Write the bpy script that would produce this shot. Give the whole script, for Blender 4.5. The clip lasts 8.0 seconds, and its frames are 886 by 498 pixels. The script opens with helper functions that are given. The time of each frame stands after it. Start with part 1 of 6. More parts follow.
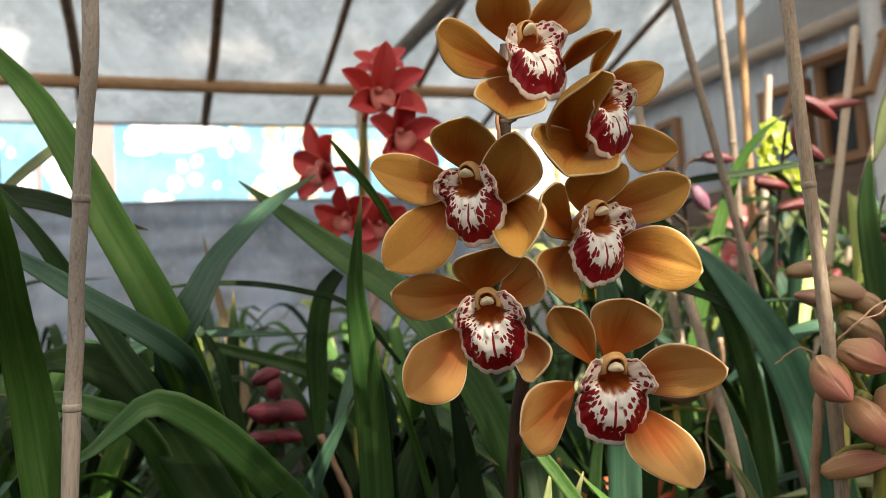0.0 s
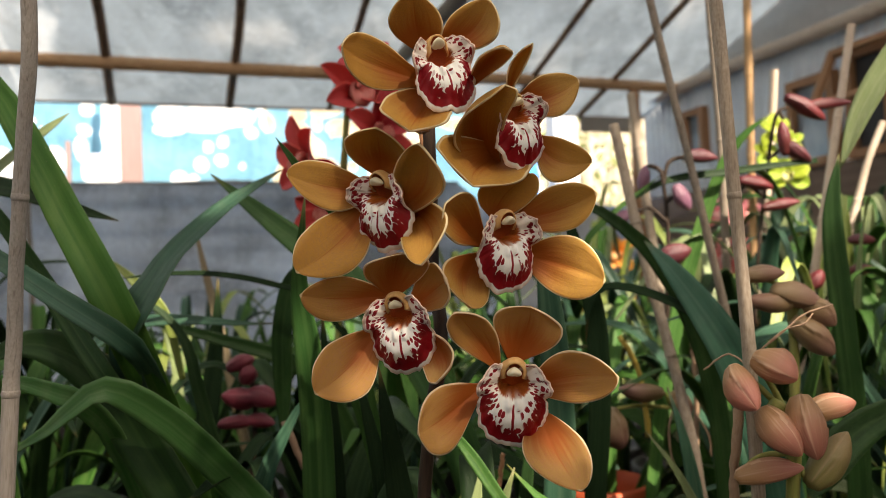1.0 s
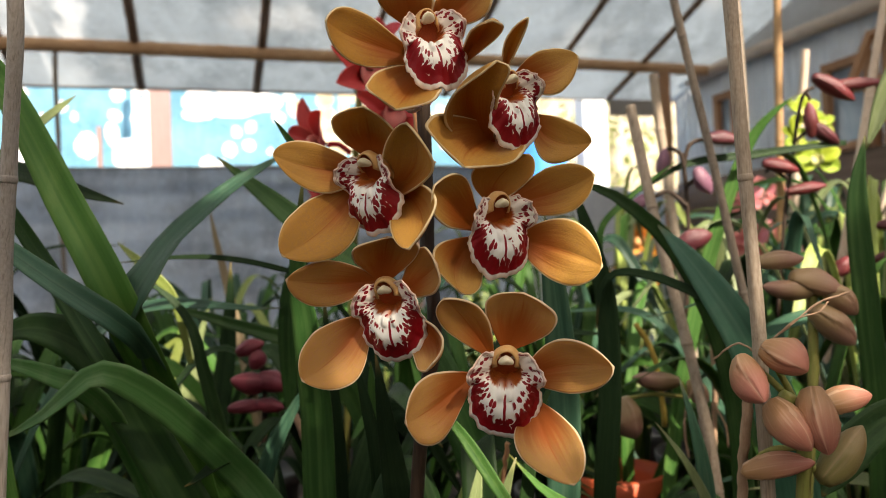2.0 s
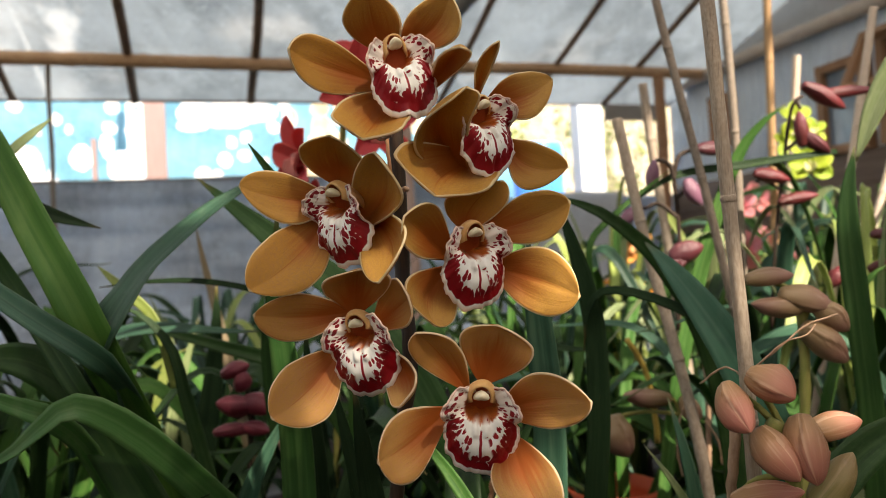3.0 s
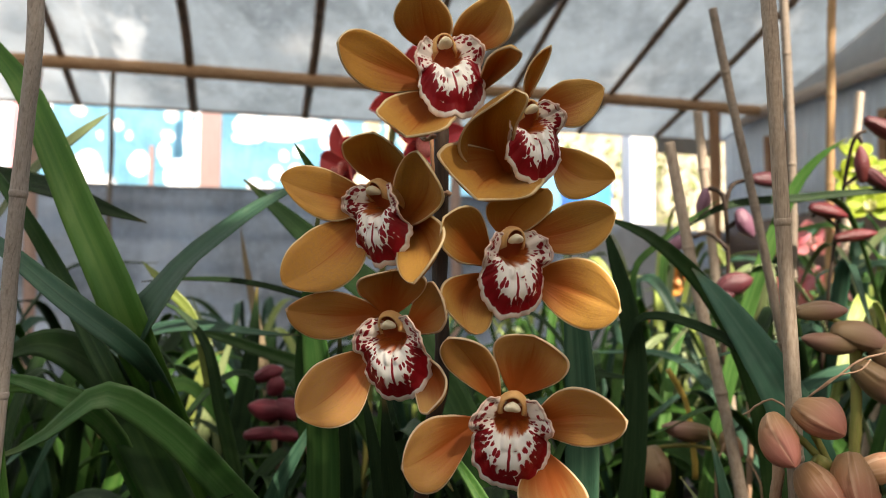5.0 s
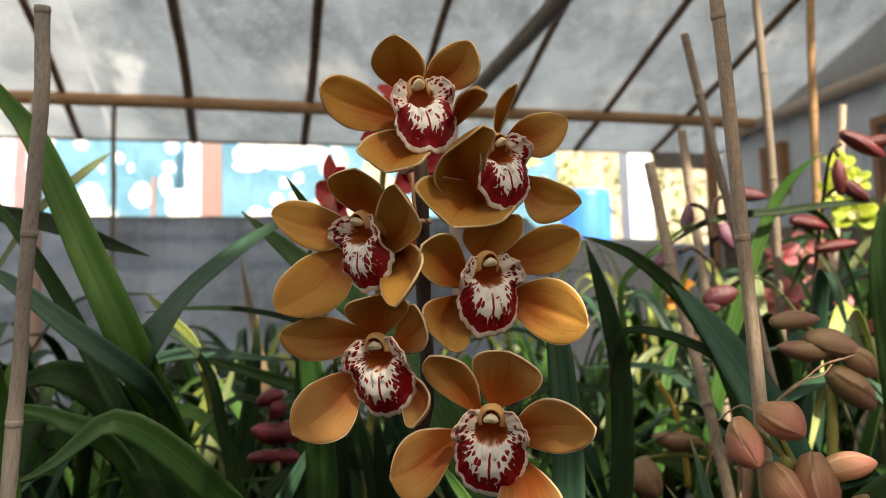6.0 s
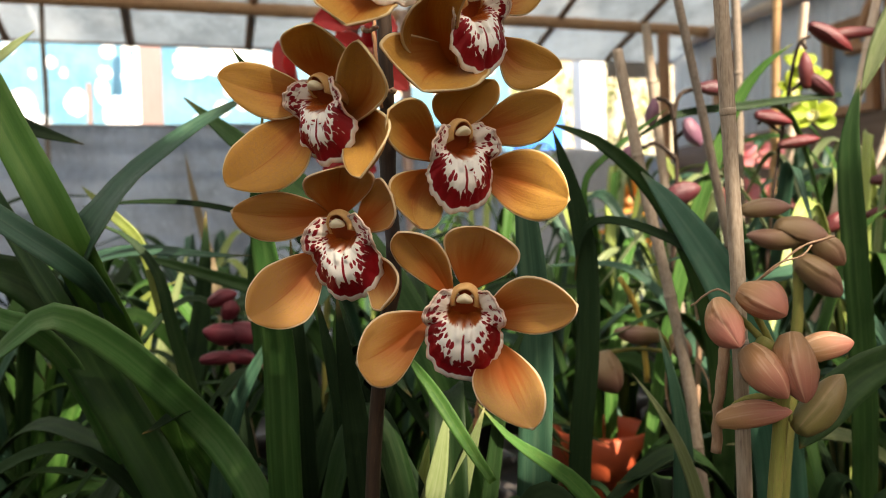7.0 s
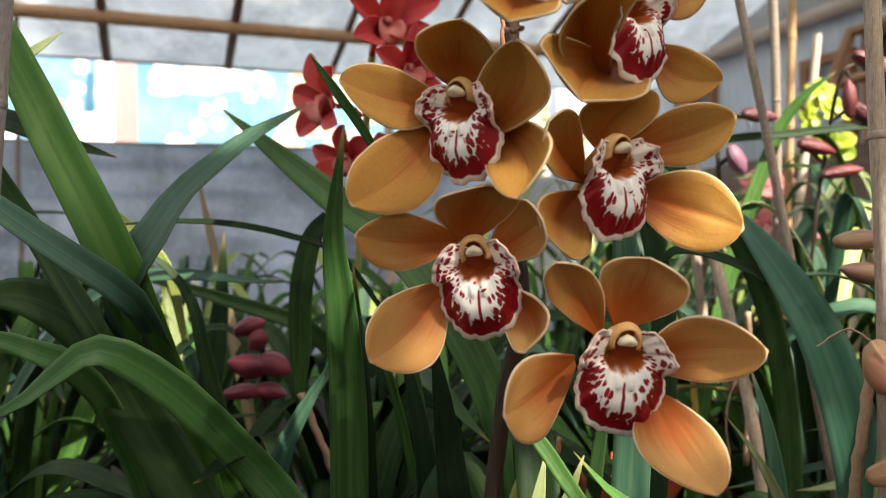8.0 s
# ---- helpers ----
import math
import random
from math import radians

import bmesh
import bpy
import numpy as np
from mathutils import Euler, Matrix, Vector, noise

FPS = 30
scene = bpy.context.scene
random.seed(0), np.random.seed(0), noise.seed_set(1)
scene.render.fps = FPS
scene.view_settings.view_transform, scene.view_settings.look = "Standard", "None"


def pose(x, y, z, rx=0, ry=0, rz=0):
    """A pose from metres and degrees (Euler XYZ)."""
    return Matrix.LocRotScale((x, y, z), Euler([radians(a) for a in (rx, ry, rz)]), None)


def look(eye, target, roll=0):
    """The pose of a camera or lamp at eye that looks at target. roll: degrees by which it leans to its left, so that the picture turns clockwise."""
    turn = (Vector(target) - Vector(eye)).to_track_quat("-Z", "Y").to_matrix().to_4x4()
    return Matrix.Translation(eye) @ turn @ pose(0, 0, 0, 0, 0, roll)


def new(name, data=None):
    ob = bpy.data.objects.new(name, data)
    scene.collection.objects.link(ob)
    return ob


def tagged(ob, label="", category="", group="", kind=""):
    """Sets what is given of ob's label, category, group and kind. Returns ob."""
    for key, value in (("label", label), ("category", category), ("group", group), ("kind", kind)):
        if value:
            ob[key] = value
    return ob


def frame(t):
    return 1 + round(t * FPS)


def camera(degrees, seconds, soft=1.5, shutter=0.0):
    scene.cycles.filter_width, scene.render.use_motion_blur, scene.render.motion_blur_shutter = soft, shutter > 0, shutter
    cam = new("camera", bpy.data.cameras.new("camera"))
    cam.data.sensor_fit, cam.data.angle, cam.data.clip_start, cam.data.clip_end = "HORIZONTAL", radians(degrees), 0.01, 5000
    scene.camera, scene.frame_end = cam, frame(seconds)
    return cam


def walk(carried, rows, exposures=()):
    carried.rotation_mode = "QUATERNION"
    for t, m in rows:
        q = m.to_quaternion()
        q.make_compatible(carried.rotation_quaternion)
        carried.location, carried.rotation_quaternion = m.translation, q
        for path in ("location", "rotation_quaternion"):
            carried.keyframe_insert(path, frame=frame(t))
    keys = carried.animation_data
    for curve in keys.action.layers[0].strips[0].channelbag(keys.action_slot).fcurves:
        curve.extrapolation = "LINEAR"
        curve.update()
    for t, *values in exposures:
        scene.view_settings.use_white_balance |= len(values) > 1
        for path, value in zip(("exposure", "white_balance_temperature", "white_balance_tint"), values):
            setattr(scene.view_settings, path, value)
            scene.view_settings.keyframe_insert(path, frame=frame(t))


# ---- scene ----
cam = camera(60.24, 8.0, soft=0.62)
# a small open lens, focused on the blossoms
cam.data.dof.use_dof = True
cam.data.dof.focus_distance = 0.45
cam.data.dof.aperture_fstop = 8.8
# seconds, eye, target and roll
PATH = [
    (0.0, (0.0291, 0.0088, 0.7440), (-0.0844, 2.0024, 0.8561), -3.98),
    (0.5, (0.0731, -0.0219, 0.7456), (-0.1317, 1.9637, 0.8697), -2.48),
    (1.0, (0.1018, -0.0032, 0.7524), (-0.0921, 1.9860, 0.8255), -2.61),
    (1.5, (0.1208, 0.0126, 0.7513), (-0.1413, 1.9951, 0.7840), -2.51),
    (1.7, (0.1220, 0.0146, 0.7482), (-0.1566, 1.9949, 0.7801), -2.22),
    (2.8, (0.1301, 0.0238, 0.7648), (-0.1126, 2.0081, 0.8251), -3.06),
    (3.0, (0.1361, 0.0310, 0.7649), (-0.1326, 2.0122, 0.8174), -3.23),
    (3.5, (0.1396, 0.0364, 0.7641), (-0.2051, 2.0055, 0.8236), -2.50),
    (4.0, (0.1370, 0.0480, 0.7504), (-0.2356, 2.0127, 0.7861), -0.00),
    (4.5, (0.1322, 0.0544, 0.7534), (-0.2440, 2.0179, 0.8087), 0.38),
    (5.0, (0.1372, 0.0412, 0.7542), (-0.2427, 2.0012, 0.8725), 0.27),
    (5.2, (0.1445, 0.0251, 0.7524), (-0.2624, 1.9749, 0.9329), 0.66),
    (6.3, (0.1588, 0.0028, 0.7544), (-0.2530, 1.9538, 0.9097), -2.94),
    (6.5, (0.1599, -0.0048, 0.7439), (-0.3492, 1.9269, 0.8414), -3.91),
    (7.0, (0.1395, 0.0465, 0.7330), (-0.1279, 2.0278, 0.6775), -1.84),
    (7.5, (0.0808, 0.0675, 0.7357), (-0.0072, 2.0652, 0.7733), -2.32),
    (8.0, (0.0447, 0.0919, 0.7372), (-0.1334, 2.0840, 0.7439), -0.90),
]
EXPOSURES = [(0.0, 1.64, 7250, 13), (0.5, 1.29, 7250, 13), (1.5, 1.44, 7200, 13), (3.5, 1.40, 7120, 13), (4.0, 1.51, 7130, 13), (4.5, 1.52, 7130, 13), (5.0, 1.41, 7020, 13), (5.4, 1.33, 7250, 13), (6.3, 1.02, 7910, 13), (6.5, 0.92, 8260, 13), (6.8, 1.2, 7820, 13), (7.1, 1.72, 7250, 13), (7.6, 1.77, 7000, 13), (8.0, 1.78, 6850, 13)]
walk(cam, [(t, look(eye, target, roll)) for t, eye, target, roll in PATH], EXPOSURES)

# ---- daylight ----
SUN = Vector((0.50, -0.55, 0.72)).normalized()
world = bpy.data.worlds.new("sky")
scene.world = world
world.use_nodes = True
sky = world.node_tree.nodes.new("ShaderNodeTexSky")
sky.sky_type, sky.sun_disc = "NISHITA", False
sky.sun_elevation = math.asin(SUN.z)
sky.sun_rotation = math.atan2(SUN.x, SUN.y)
background = world.node_tree.nodes["Background"]
background.inputs["Strength"].default_value = 0.13
world.node_tree.links.new(sky.outputs["Color"], background.inputs["Color"])
sun = new("sun", bpy.data.lights.new("sun", "SUN"))
sun.data.energy, sun.data.angle, sun.data.color = 5.0, radians(0.6), (1.0, 0.93, 0.82)
sun.matrix_world = look(SUN * 30, (0, 0, 0))

# turn of the shelter against the camera, in degrees
TURN = 24.49

# ---- materials ----
M = {}


class Nodes:
    """A short way to wire a node material."""

    def __init__(self, name):
        self.mat = bpy.data.materials.new(name)
        self.mat.use_nodes = True
        self.tree = self.mat.node_tree
        self.tree.nodes.clear()
        self.end = self.tree.nodes.new("ShaderNodeOutputMaterial")
        M[name] = self.mat

    def add(self, kind, **given):
        node = self.tree.nodes.new("ShaderNode" + kind)
        for key, value in given.items():
            if key == "operation":
                node.operation = value
            elif key == "blend_type":
                node.blend_type = value
            elif key == "data_type":
                node.data_type = value
            elif key == "attribute_name":
                node.attribute_name = value
            elif key == "interpolation_type":
                node.interpolation_type = value
            else:
                self.put(node, key.replace("_", " "), value)
        return node

    def put(self, node, key, value):
        socket = node.inputs[int(key[1:])] if key[0] == "i" and key[1:].isdigit() else node.inputs[key]
        if isinstance(value, bpy.types.NodeSocket):
            self.tree.links.new(value, socket)
        else:
            socket.default_value = (*value, 1.0) if isinstance(value, tuple) and len(value) == 3 and socket.type == "RGBA" else value

    def calc(self, operation, a, b=0.0, c=0.0):
        return self.add("Math", operation=operation, i0=a, i1=b, i2=c).outputs[0]

    def ramp(self, value, low, high):
        """0 at low, 1 at high, smooth."""
        return self.add("MapRange", interpolation_type="SMOOTHSTEP", Value=value, From_Min=low, From_Max=high).outputs[0]

    def mix(self, factor, a, b, blend="MIX"):
        node = self.add("Mix", data_type="RGBA", blend_type=blend)
        self.put(node, "i0", factor), self.put(node, "i6", a), self.put(node, "i7", b)
        return node.outputs[2]

    def noise(self, scale, detail=4.0, vector=None, rough=0.55):
        node = self.add("TexNoise", Scale=scale, Detail=detail, Roughness=rough)
        if vector is not None:
            self.put(node, "Vector", vector)
        return node.outputs["Fac"]

    def place(self):
        return self.add("TexCoord").outputs["Object"]

    def uv(self):
        node = self.add("SeparateXYZ", Vector=self.add("TexCoord").outputs["UV"])
        return node.outputs[0], node.outputs[1]

    def shared(self):
        return self.add("ObjectInfo").outputs["Random"]

    def bump(self, height, strength=0.3, distance=0.002):
        return self.add("Bump", Strength=strength, Distance=distance, Height=height).outputs[0]

    def close(self, colour, rough=0.5, tint=None, share=0.0, normal=None, gloss=0.5, metal=0.0):
        """Principled surface; share of it lets light through in the colour given."""
        front = self.add("BsdfPrincipled", Base_Color=colour, Roughness=rough, Metallic=metal)
        front.inputs["Specular IOR Level"].default_value = gloss
        if normal is not None:
            self.put(front, "Normal", normal)
        shader = front.outputs[0]
        if share:
            back = self.add("BsdfTranslucent", Color=tint if tint is not None else colour)
            shader = self.add("MixShader", i0=share, i1=shader, i2=back.outputs[0]).outputs[0]
        self.tree.links.new(shader, self.end.inputs["Surface"])
        return self.mat


def petal_material(name, body, base, rim, vein=0.5, share=0.35, root=0.42, flush=None):
    """Waxy tepal: reddish root and middle, faint veins along its length, a thin pale rim."""
    n = Nodes(name)
    u, v = n.uv()
    side = n.calc("ABSOLUTE", n.calc("SUBTRACT", u, 0.5))
    blot = n.noise(75.0, 6.0)
    own = n.mix(n.shared(), body, (body[0], min(1.0, body[1] * 1.20), body[2] * 1.7))
    colour = n.mix(n.calc("MULTIPLY", n.ramp(blot, 0.35, 0.68), 0.55), own, tuple(c * 0.70 for c in body))
    mottle = n.ramp(n.noise(260.0, 5.0, None, 0.65), 0.42, 0.66)
    colour = n.mix(n.calc("MULTIPLY", mottle, 0.30), colour, tuple(c * 0.62 for c in body))
    if flush:
        colour = n.mix(n.calc("MULTIPLY", n.ramp(n.noise(28.0, 4.0), 0.42, 0.72), 0.7), colour, flush)
    stretch = n.add("CombineXYZ", X=n.calc("MULTIPLY", u, 26.0), Y=n.calc("MULTIPLY", v, 1.2), Z=n.calc("MULTIPLY", n.shared(), 30.0))
    veins = n.ramp(n.noise(1.4, 3.0, stretch.outputs[0]), 0.54, 0.72)
    colour = n.mix(n.calc("MULTIPLY", veins, 0.11 * vein), colour, base)
    creases = n.calc("MULTIPLY", n.ramp(n.noise(2.2, 2.0, stretch.outputs[0]), 0.62, 0.68), n.ramp(n.noise(35.0, 2.0), 0.48, 0.60))
    colour = n.mix(n.calc("MULTIPLY", creases, 0.45 * vein), colour, tuple(c * 0.42 for c in body))
    wob = n.calc("MULTIPLY_ADD", n.noise(0.8, 3.0, stretch.outputs[0]), 0.34, -0.17)
    centre = n.calc("MULTIPLY", n.calc("SUBTRACT", 0.22, side), 0.55)
    reach = n.calc("ADD", n.calc("MULTIPLY_ADD", n.shared(), 0.30, root - 0.15), centre)
    colour = n.mix(n.calc("MULTIPLY", n.ramp(n.calc("SUBTRACT", n.calc("ADD", v, wob), reach), 0.12, -0.42), 0.92), colour, base)
    mid = n.calc("MULTIPLY", n.ramp(side, 0.016, 0.004), n.ramp(v, 0.95, 0.6))
    colour = n.mix(n.calc("MULTIPLY", mid, 0.6 * vein), colour, base)
    edge = n.calc("MAXIMUM", n.ramp(side, 0.470, 0.486), n.ramp(v, 0.980, 0.995))
    colour = n.mix(n.calc("MULTIPLY", edge, n.ramp(v, 0.10, 0.28)), colour, rim)
    relief = n.calc("ADD", n.noise(1.4, 3.0, stretch.outputs[0]), n.calc("MULTIPLY", n.noise(700.0, 3.0), 0.4))
    sheen = n.calc("MULTIPLY_ADD", n.noise(120.0, 4.0), 0.22, 0.36)
    n.close(colour, sheen, n.mix(0.3, colour, body), share, n.bump(relief, 0.36, 0.0009), 0.28)


petal_material("petal", (0.63, 0.312, 0.054), (0.37, 0.080, 0.008), (0.84, 0.68, 0.40), 0.8, 0.30, 0.58, (0.48, 0.235, 0.075))
petal_material("older_petal", (0.61, 0.312, 0.075), (0.40, 0.086, 0.011), (0.84, 0.66, 0.44), 0.9, 0.31, 0.62, (0.54, 0.25, 0.115))
petal_material("red_petal", (0.76, 0.105, 0.095), (0.48, 0.012, 0.03), (0.74, 0.16, 0.12), 0.6, 0.42)
petal_material("lime_petal", (0.52, 0.62, 0.06), (0.30, 0.40, 0.03), (0.62, 0.70, 0.16), 0.4, 0.4)
petal_material("coral_petal", (0.80, 0.30, 0.27), (0.65, 0.10, 0.12), (0.85, 0.34, 0.28), 0.4, 0.4)
petal_material("orange_petal", (0.85, 0.36, 0.05), (0.60, 0.14, 0.02), (0.88, 0.50, 0.12), 0.4, 0.4)


def plain_soft(name, colour, other, rough=0.5, share=0.2, scale=120.0):
    n = Nodes(name)
    n.close(n.mix(n.ramp(n.noise(scale), 0.35, 0.7), colour, other), rough, None, share, n.bump(n.noise(scale * 5), 0.2, 0.0005))


plain_soft("red_lip", (0.78, 0.34, 0.26), (0.50, 0.02, 0.05))
plain_soft("lime_lip", (0.80, 0.78, 0.40), (0.55, 0.55, 0.10))
plain_soft("coral_lip", (0.85, 0.66, 0.60), (0.75, 0.12, 0.16))
plain_soft("orange_lip", (0.85, 0.60, 0.22), (0.60, 0.10, 0.04))
plain_soft("cap", (0.84, 0.78, 0.60), (0.80, 0.70, 0.46), 0.35, 0.2, 200.0)
plain_soft("column", (0.82, 0.56, 0.25), (0.70, 0.34, 0.10), 0.4, 0.25, 150.0)
plain_soft("column_core", (0.56, 0.12, 0.022), (0.32, 0.040, 0.008), 0.4, 0.2, 500.0)

# lip: white, with a crimson band that runs inwards in tongues, dotted side lobes and a brown throat
n = Nodes("lip")


def lip_value(name):
    return n.add("Attribute", attribute_name=name).outputs["Fac"]


degrees = n.calc("MULTIPLY", lip_value("angle"), 180.0)
aside = n.calc("ABSOLUTE", degrees)
outward, own = lip_value("reach"), n.calc("MULTIPLY", n.shared(), 60.0)


def lip_net(by_angle, by_reach):
    return n.add("CombineXYZ", X=n.calc("MULTIPLY", degrees, by_angle), Y=n.calc("MULTIPLY", outward, by_reach), Z=own).outputs[0]


def lip_dots(by_angle, by_reach, size, chance):
    cells = n.add("TexVoronoi", Vector=lip_net(by_angle, by_reach), Scale=1.0, Randomness=0.75)
    kept = n.ramp(n.add("SeparateColor", Color=cells.outputs["Color"]).outputs[0], 1.0 - chance, 1.02 - chance)
    ragged = n.calc("MULTIPLY_ADD", n.noise(3.0, 2.0, lip_net(by_angle, by_reach)), 0.3, -0.15)
    return n.calc("MULTIPLY", n.ramp(n.calc("ADD", cells.outputs["Distance"], ragged), size + 0.04, size - 0.04), kept)


def between(value, low, high, soft):
    return n.calc("MULTIPLY", n.ramp(value, low - soft, low + soft), n.ramp(value, high + soft, high - soft))


white = n.mix(n.ramp(n.noise(160.0), 0.4, 0.8), (0.93, 0.92, 0.87), (0.87, 0.83, 0.75))
white = n.mix(lip_value("rim"), white, (0.80, 0.60, 0.49))
brown = n.mix(n.ramp(n.noise(700.0, 2.0), 0.45, 0.6), (0.58, 0.17, 0.030), (0.30, 0.040, 0.010))
white = n.mix(lip_value("throat"), white, brown)
red = n.mix(n.noise(200.0), (0.34, 0.003, 0.010), (0.20, 0.003, 0.008))
bulge = n.ramp(aside, 20.0, 58.0)
# fingers of the band: white slits of uneven depth that run out into it
bent = n.calc("MULTIPLY_ADD", n.noise(1.0, 1.0, lip_net(0.07, 7.0)), 2.2, n.calc("MULTIPLY", degrees, 0.105))
fold = n.calc("ABSOLUTE", n.calc("MULTIPLY_ADD", n.calc("FRACT", bent), 2.0, -1.0))
slit = n.calc("POWER", fold, 2.6)
depth = n.calc("MULTIPLY_ADD", n.noise(1.0, 0.0, lip_net(0.085, 0.0)), 0.34, -0.05)
ripple = n.calc("MULTIPLY_ADD", n.noise(1.0, 2.0, lip_net(0.22, 9.0)), 0.14, -0.07)
inner = n.calc("ADD", n.calc("MULTIPLY_ADD", slit, depth, 0.66), ripple)
inner = n.calc("SUBTRACT", inner, n.calc("MULTIPLY_ADD", bulge, 0.10, lip_value("band")))
band = n.calc("MULTIPLY", n.ramp(n.calc("SUBTRACT", outward, inner), -0.012, 0.012), between(outward, 0.3, 0.915, 0.010))
band = n.calc("MULTIPLY", band, n.ramp(aside, 71.0, 68.0))
dashes = n.calc("MULTIPLY", lip_dots(0.13, 7.0, 0.46, 0.92), n.calc("MULTIPLY", between(aside, 14.0, 96.0, 2.0), between(outward, 0.43, 0.88, 0.02)))
dots = n.calc("MULTIPLY", lip_dots(0.085, 8.0, 0.48, 0.95), n.calc("MULTIPLY", between(aside, 68.0, 152.0, 2.0), between(outward, 0.72, 0.935, 0.02)))
specks = n.calc("MULTIPLY", lip_dots(0.05, 16.0, 0.30, 0.6), n.ramp(lip_value("keel"), 0.25, 0.35))
wiggle = n.calc("MULTIPLY_ADD", n.noise(1.0, 1.0, lip_net(0.0, 6.0)), 0.08, -0.04)
line = n.calc("MULTIPLY", n.ramp(n.calc("ABSOLUTE", n.calc("ADD", lip_value("across"), wiggle)), 0.042, 0.028), n.calc("MULTIPLY", between(outward, 0.30, 0.80, 0.02), n.ramp(aside, 50.0, 40.0)))
edge = n.calc("MULTIPLY", between(outward, 0.955, 0.972, 0.006), n.ramp(aside, 70.0, 76.0))
marks = n.calc("MAXIMUM", n.calc("MAXIMUM", band, dashes), n.calc("MAXIMUM", n.calc("MAXIMUM", dots, specks), n.calc("MAXIMUM", line, n.calc("MULTIPLY", edge, 0.4))))
n.close(n.mix(marks, white, red), 0.42, None, 0.14, n.bump(n.noise(900.0, 2.0), 0.25, 0.0006), 0.4)


def leaf_material(name, body, other, pale, rough=0.35, share=0.18, gloss=0.42):
    """Strap leaf: fine lines along it, paler midrib, blotches and scars."""
    n = Nodes(name)
    u, v = n.uv()
    stretch = n.add("CombineXYZ", X=n.calc("MULTIPLY", u, 60.0), Y=n.calc("MULTIPLY", v, 1.5), Z=n.calc("MULTIPLY", n.shared(), 9.0))
    lines = n.noise(1.0, 3.0, stretch.outputs[0])
    colour = n.mix(n.ramp(lines, 0.35, 0.7), body, other)
    colour = n.mix(n.calc("MULTIPLY", n.ramp(n.noise(14.0, 5.0), 0.45, 0.8), 0.5), colour, pale)
    # paler and darker bands along the leaf
    broad = n.add("CombineXYZ", X=n.calc("MULTIPLY", u, 7.0), Y=n.calc("MULTIPLY", v, 2.2), Z=n.calc("MULTIPLY", n.shared(), 17.0))
    bands = n.noise(1.0, 3.0, broad.outputs[0], 0.6)
    colour = n.mix(n.calc("MULTIPLY", n.ramp(bands, 0.50, 0.72), 0.45), colour, pale)
    colour = n.mix(n.calc("MULTIPLY", n.ramp(bands, 0.48, 0.28), 0.55), colour, tuple(c * 0.5 for c in body))
    side = n.calc("ABSOLUTE", n.calc("SUBTRACT", u, 0.5))
    colour = n.mix(n.calc("MULTIPLY", n.ramp(side, 0.05, 0.01), 0.35), colour, pale)
    colour = n.mix(n.calc("MULTIPLY", n.ramp(side, 0.47, 0.5), 0.4), colour, pale)
    colour = n.mix(n.calc("MULTIPLY", n.ramp(v, 0.95, 1.0), 0.5), colour, (0.22, 0.15, 0.05))
    scars = n.ramp(n.noise(230.0, 2.0), 0.72, 0.78)
    colour = n.mix(n.calc("MULTIPLY", scars, 0.5), colour, (0.30, 0.27, 0.13))
    bright = n.calc("MULTIPLY_ADD", n.shared(), 0.6, 0.65)
    colour = n.mix(1.0, colour, n.add("CombineColor", Red=bright, Green=bright, Blue=bright).outputs[0], "MULTIPLY")
    dust = n.calc("MULTIPLY_ADD", n.noise(40.0, 4.0), 0.25, rough - 0.08)
    n.close(colour, dust, n.mix(0.5, colour, pale), share, n.bump(n.calc("ADD", lines, n.noise(300.0, 2.0)), 0.3, 0.0008), gloss)


leaf_material("leaf", (0.029, 0.094, 0.016), (0.048, 0.130, 0.023), (0.095, 0.170, 0.042), 0.44, 0.22, 0.18)
leaf_material("leaf_mid", (0.018, 0.058, 0.013), (0.030, 0.086, 0.020), (0.065, 0.125, 0.036), 0.42, 0.2, 0.2)
leaf_material("leaf_teal", (0.058, 0.190, 0.118), (0.085, 0.235, 0.150), (0.15, 0.29, 0.20), 0.34, 0.24, 0.3)
# dark leaf green, deepened towards the shade of the inner fill
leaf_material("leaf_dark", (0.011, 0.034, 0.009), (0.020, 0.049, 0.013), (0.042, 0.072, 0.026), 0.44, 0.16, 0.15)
leaf_material("leaf_blue", (0.026, 0.084, 0.050), (0.044, 0.110, 0.066), (0.085, 0.150, 0.090), 0.38, 0.2, 0.28)
leaf_material("leaf_grey", (0.038, 0.128, 0.029), (0.061, 0.168, 0.042), (0.13, 0.215, 0.090), 0.40, 0.22, 0.34)
# near-black leaf: the shade among the leaves is put into its colour
leaf_material("leaf_shaded", (0.008, 0.020, 0.008), (0.013, 0.028, 0.010), (0.020, 0.038, 0.016), 0.68, 0.10, 0.06)
# on orchid leaves this yellow holds the sun that falls on them
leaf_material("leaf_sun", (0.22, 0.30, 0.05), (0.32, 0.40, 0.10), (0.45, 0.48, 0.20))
leaf_material("raffia_leaf", (0.20, 0.15, 0.08), (0.28, 0.21, 0.12), (0.36, 0.29, 0.18))
# pale leaf colour with some of that sun put in
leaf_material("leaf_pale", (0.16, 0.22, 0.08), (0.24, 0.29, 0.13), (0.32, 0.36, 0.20))


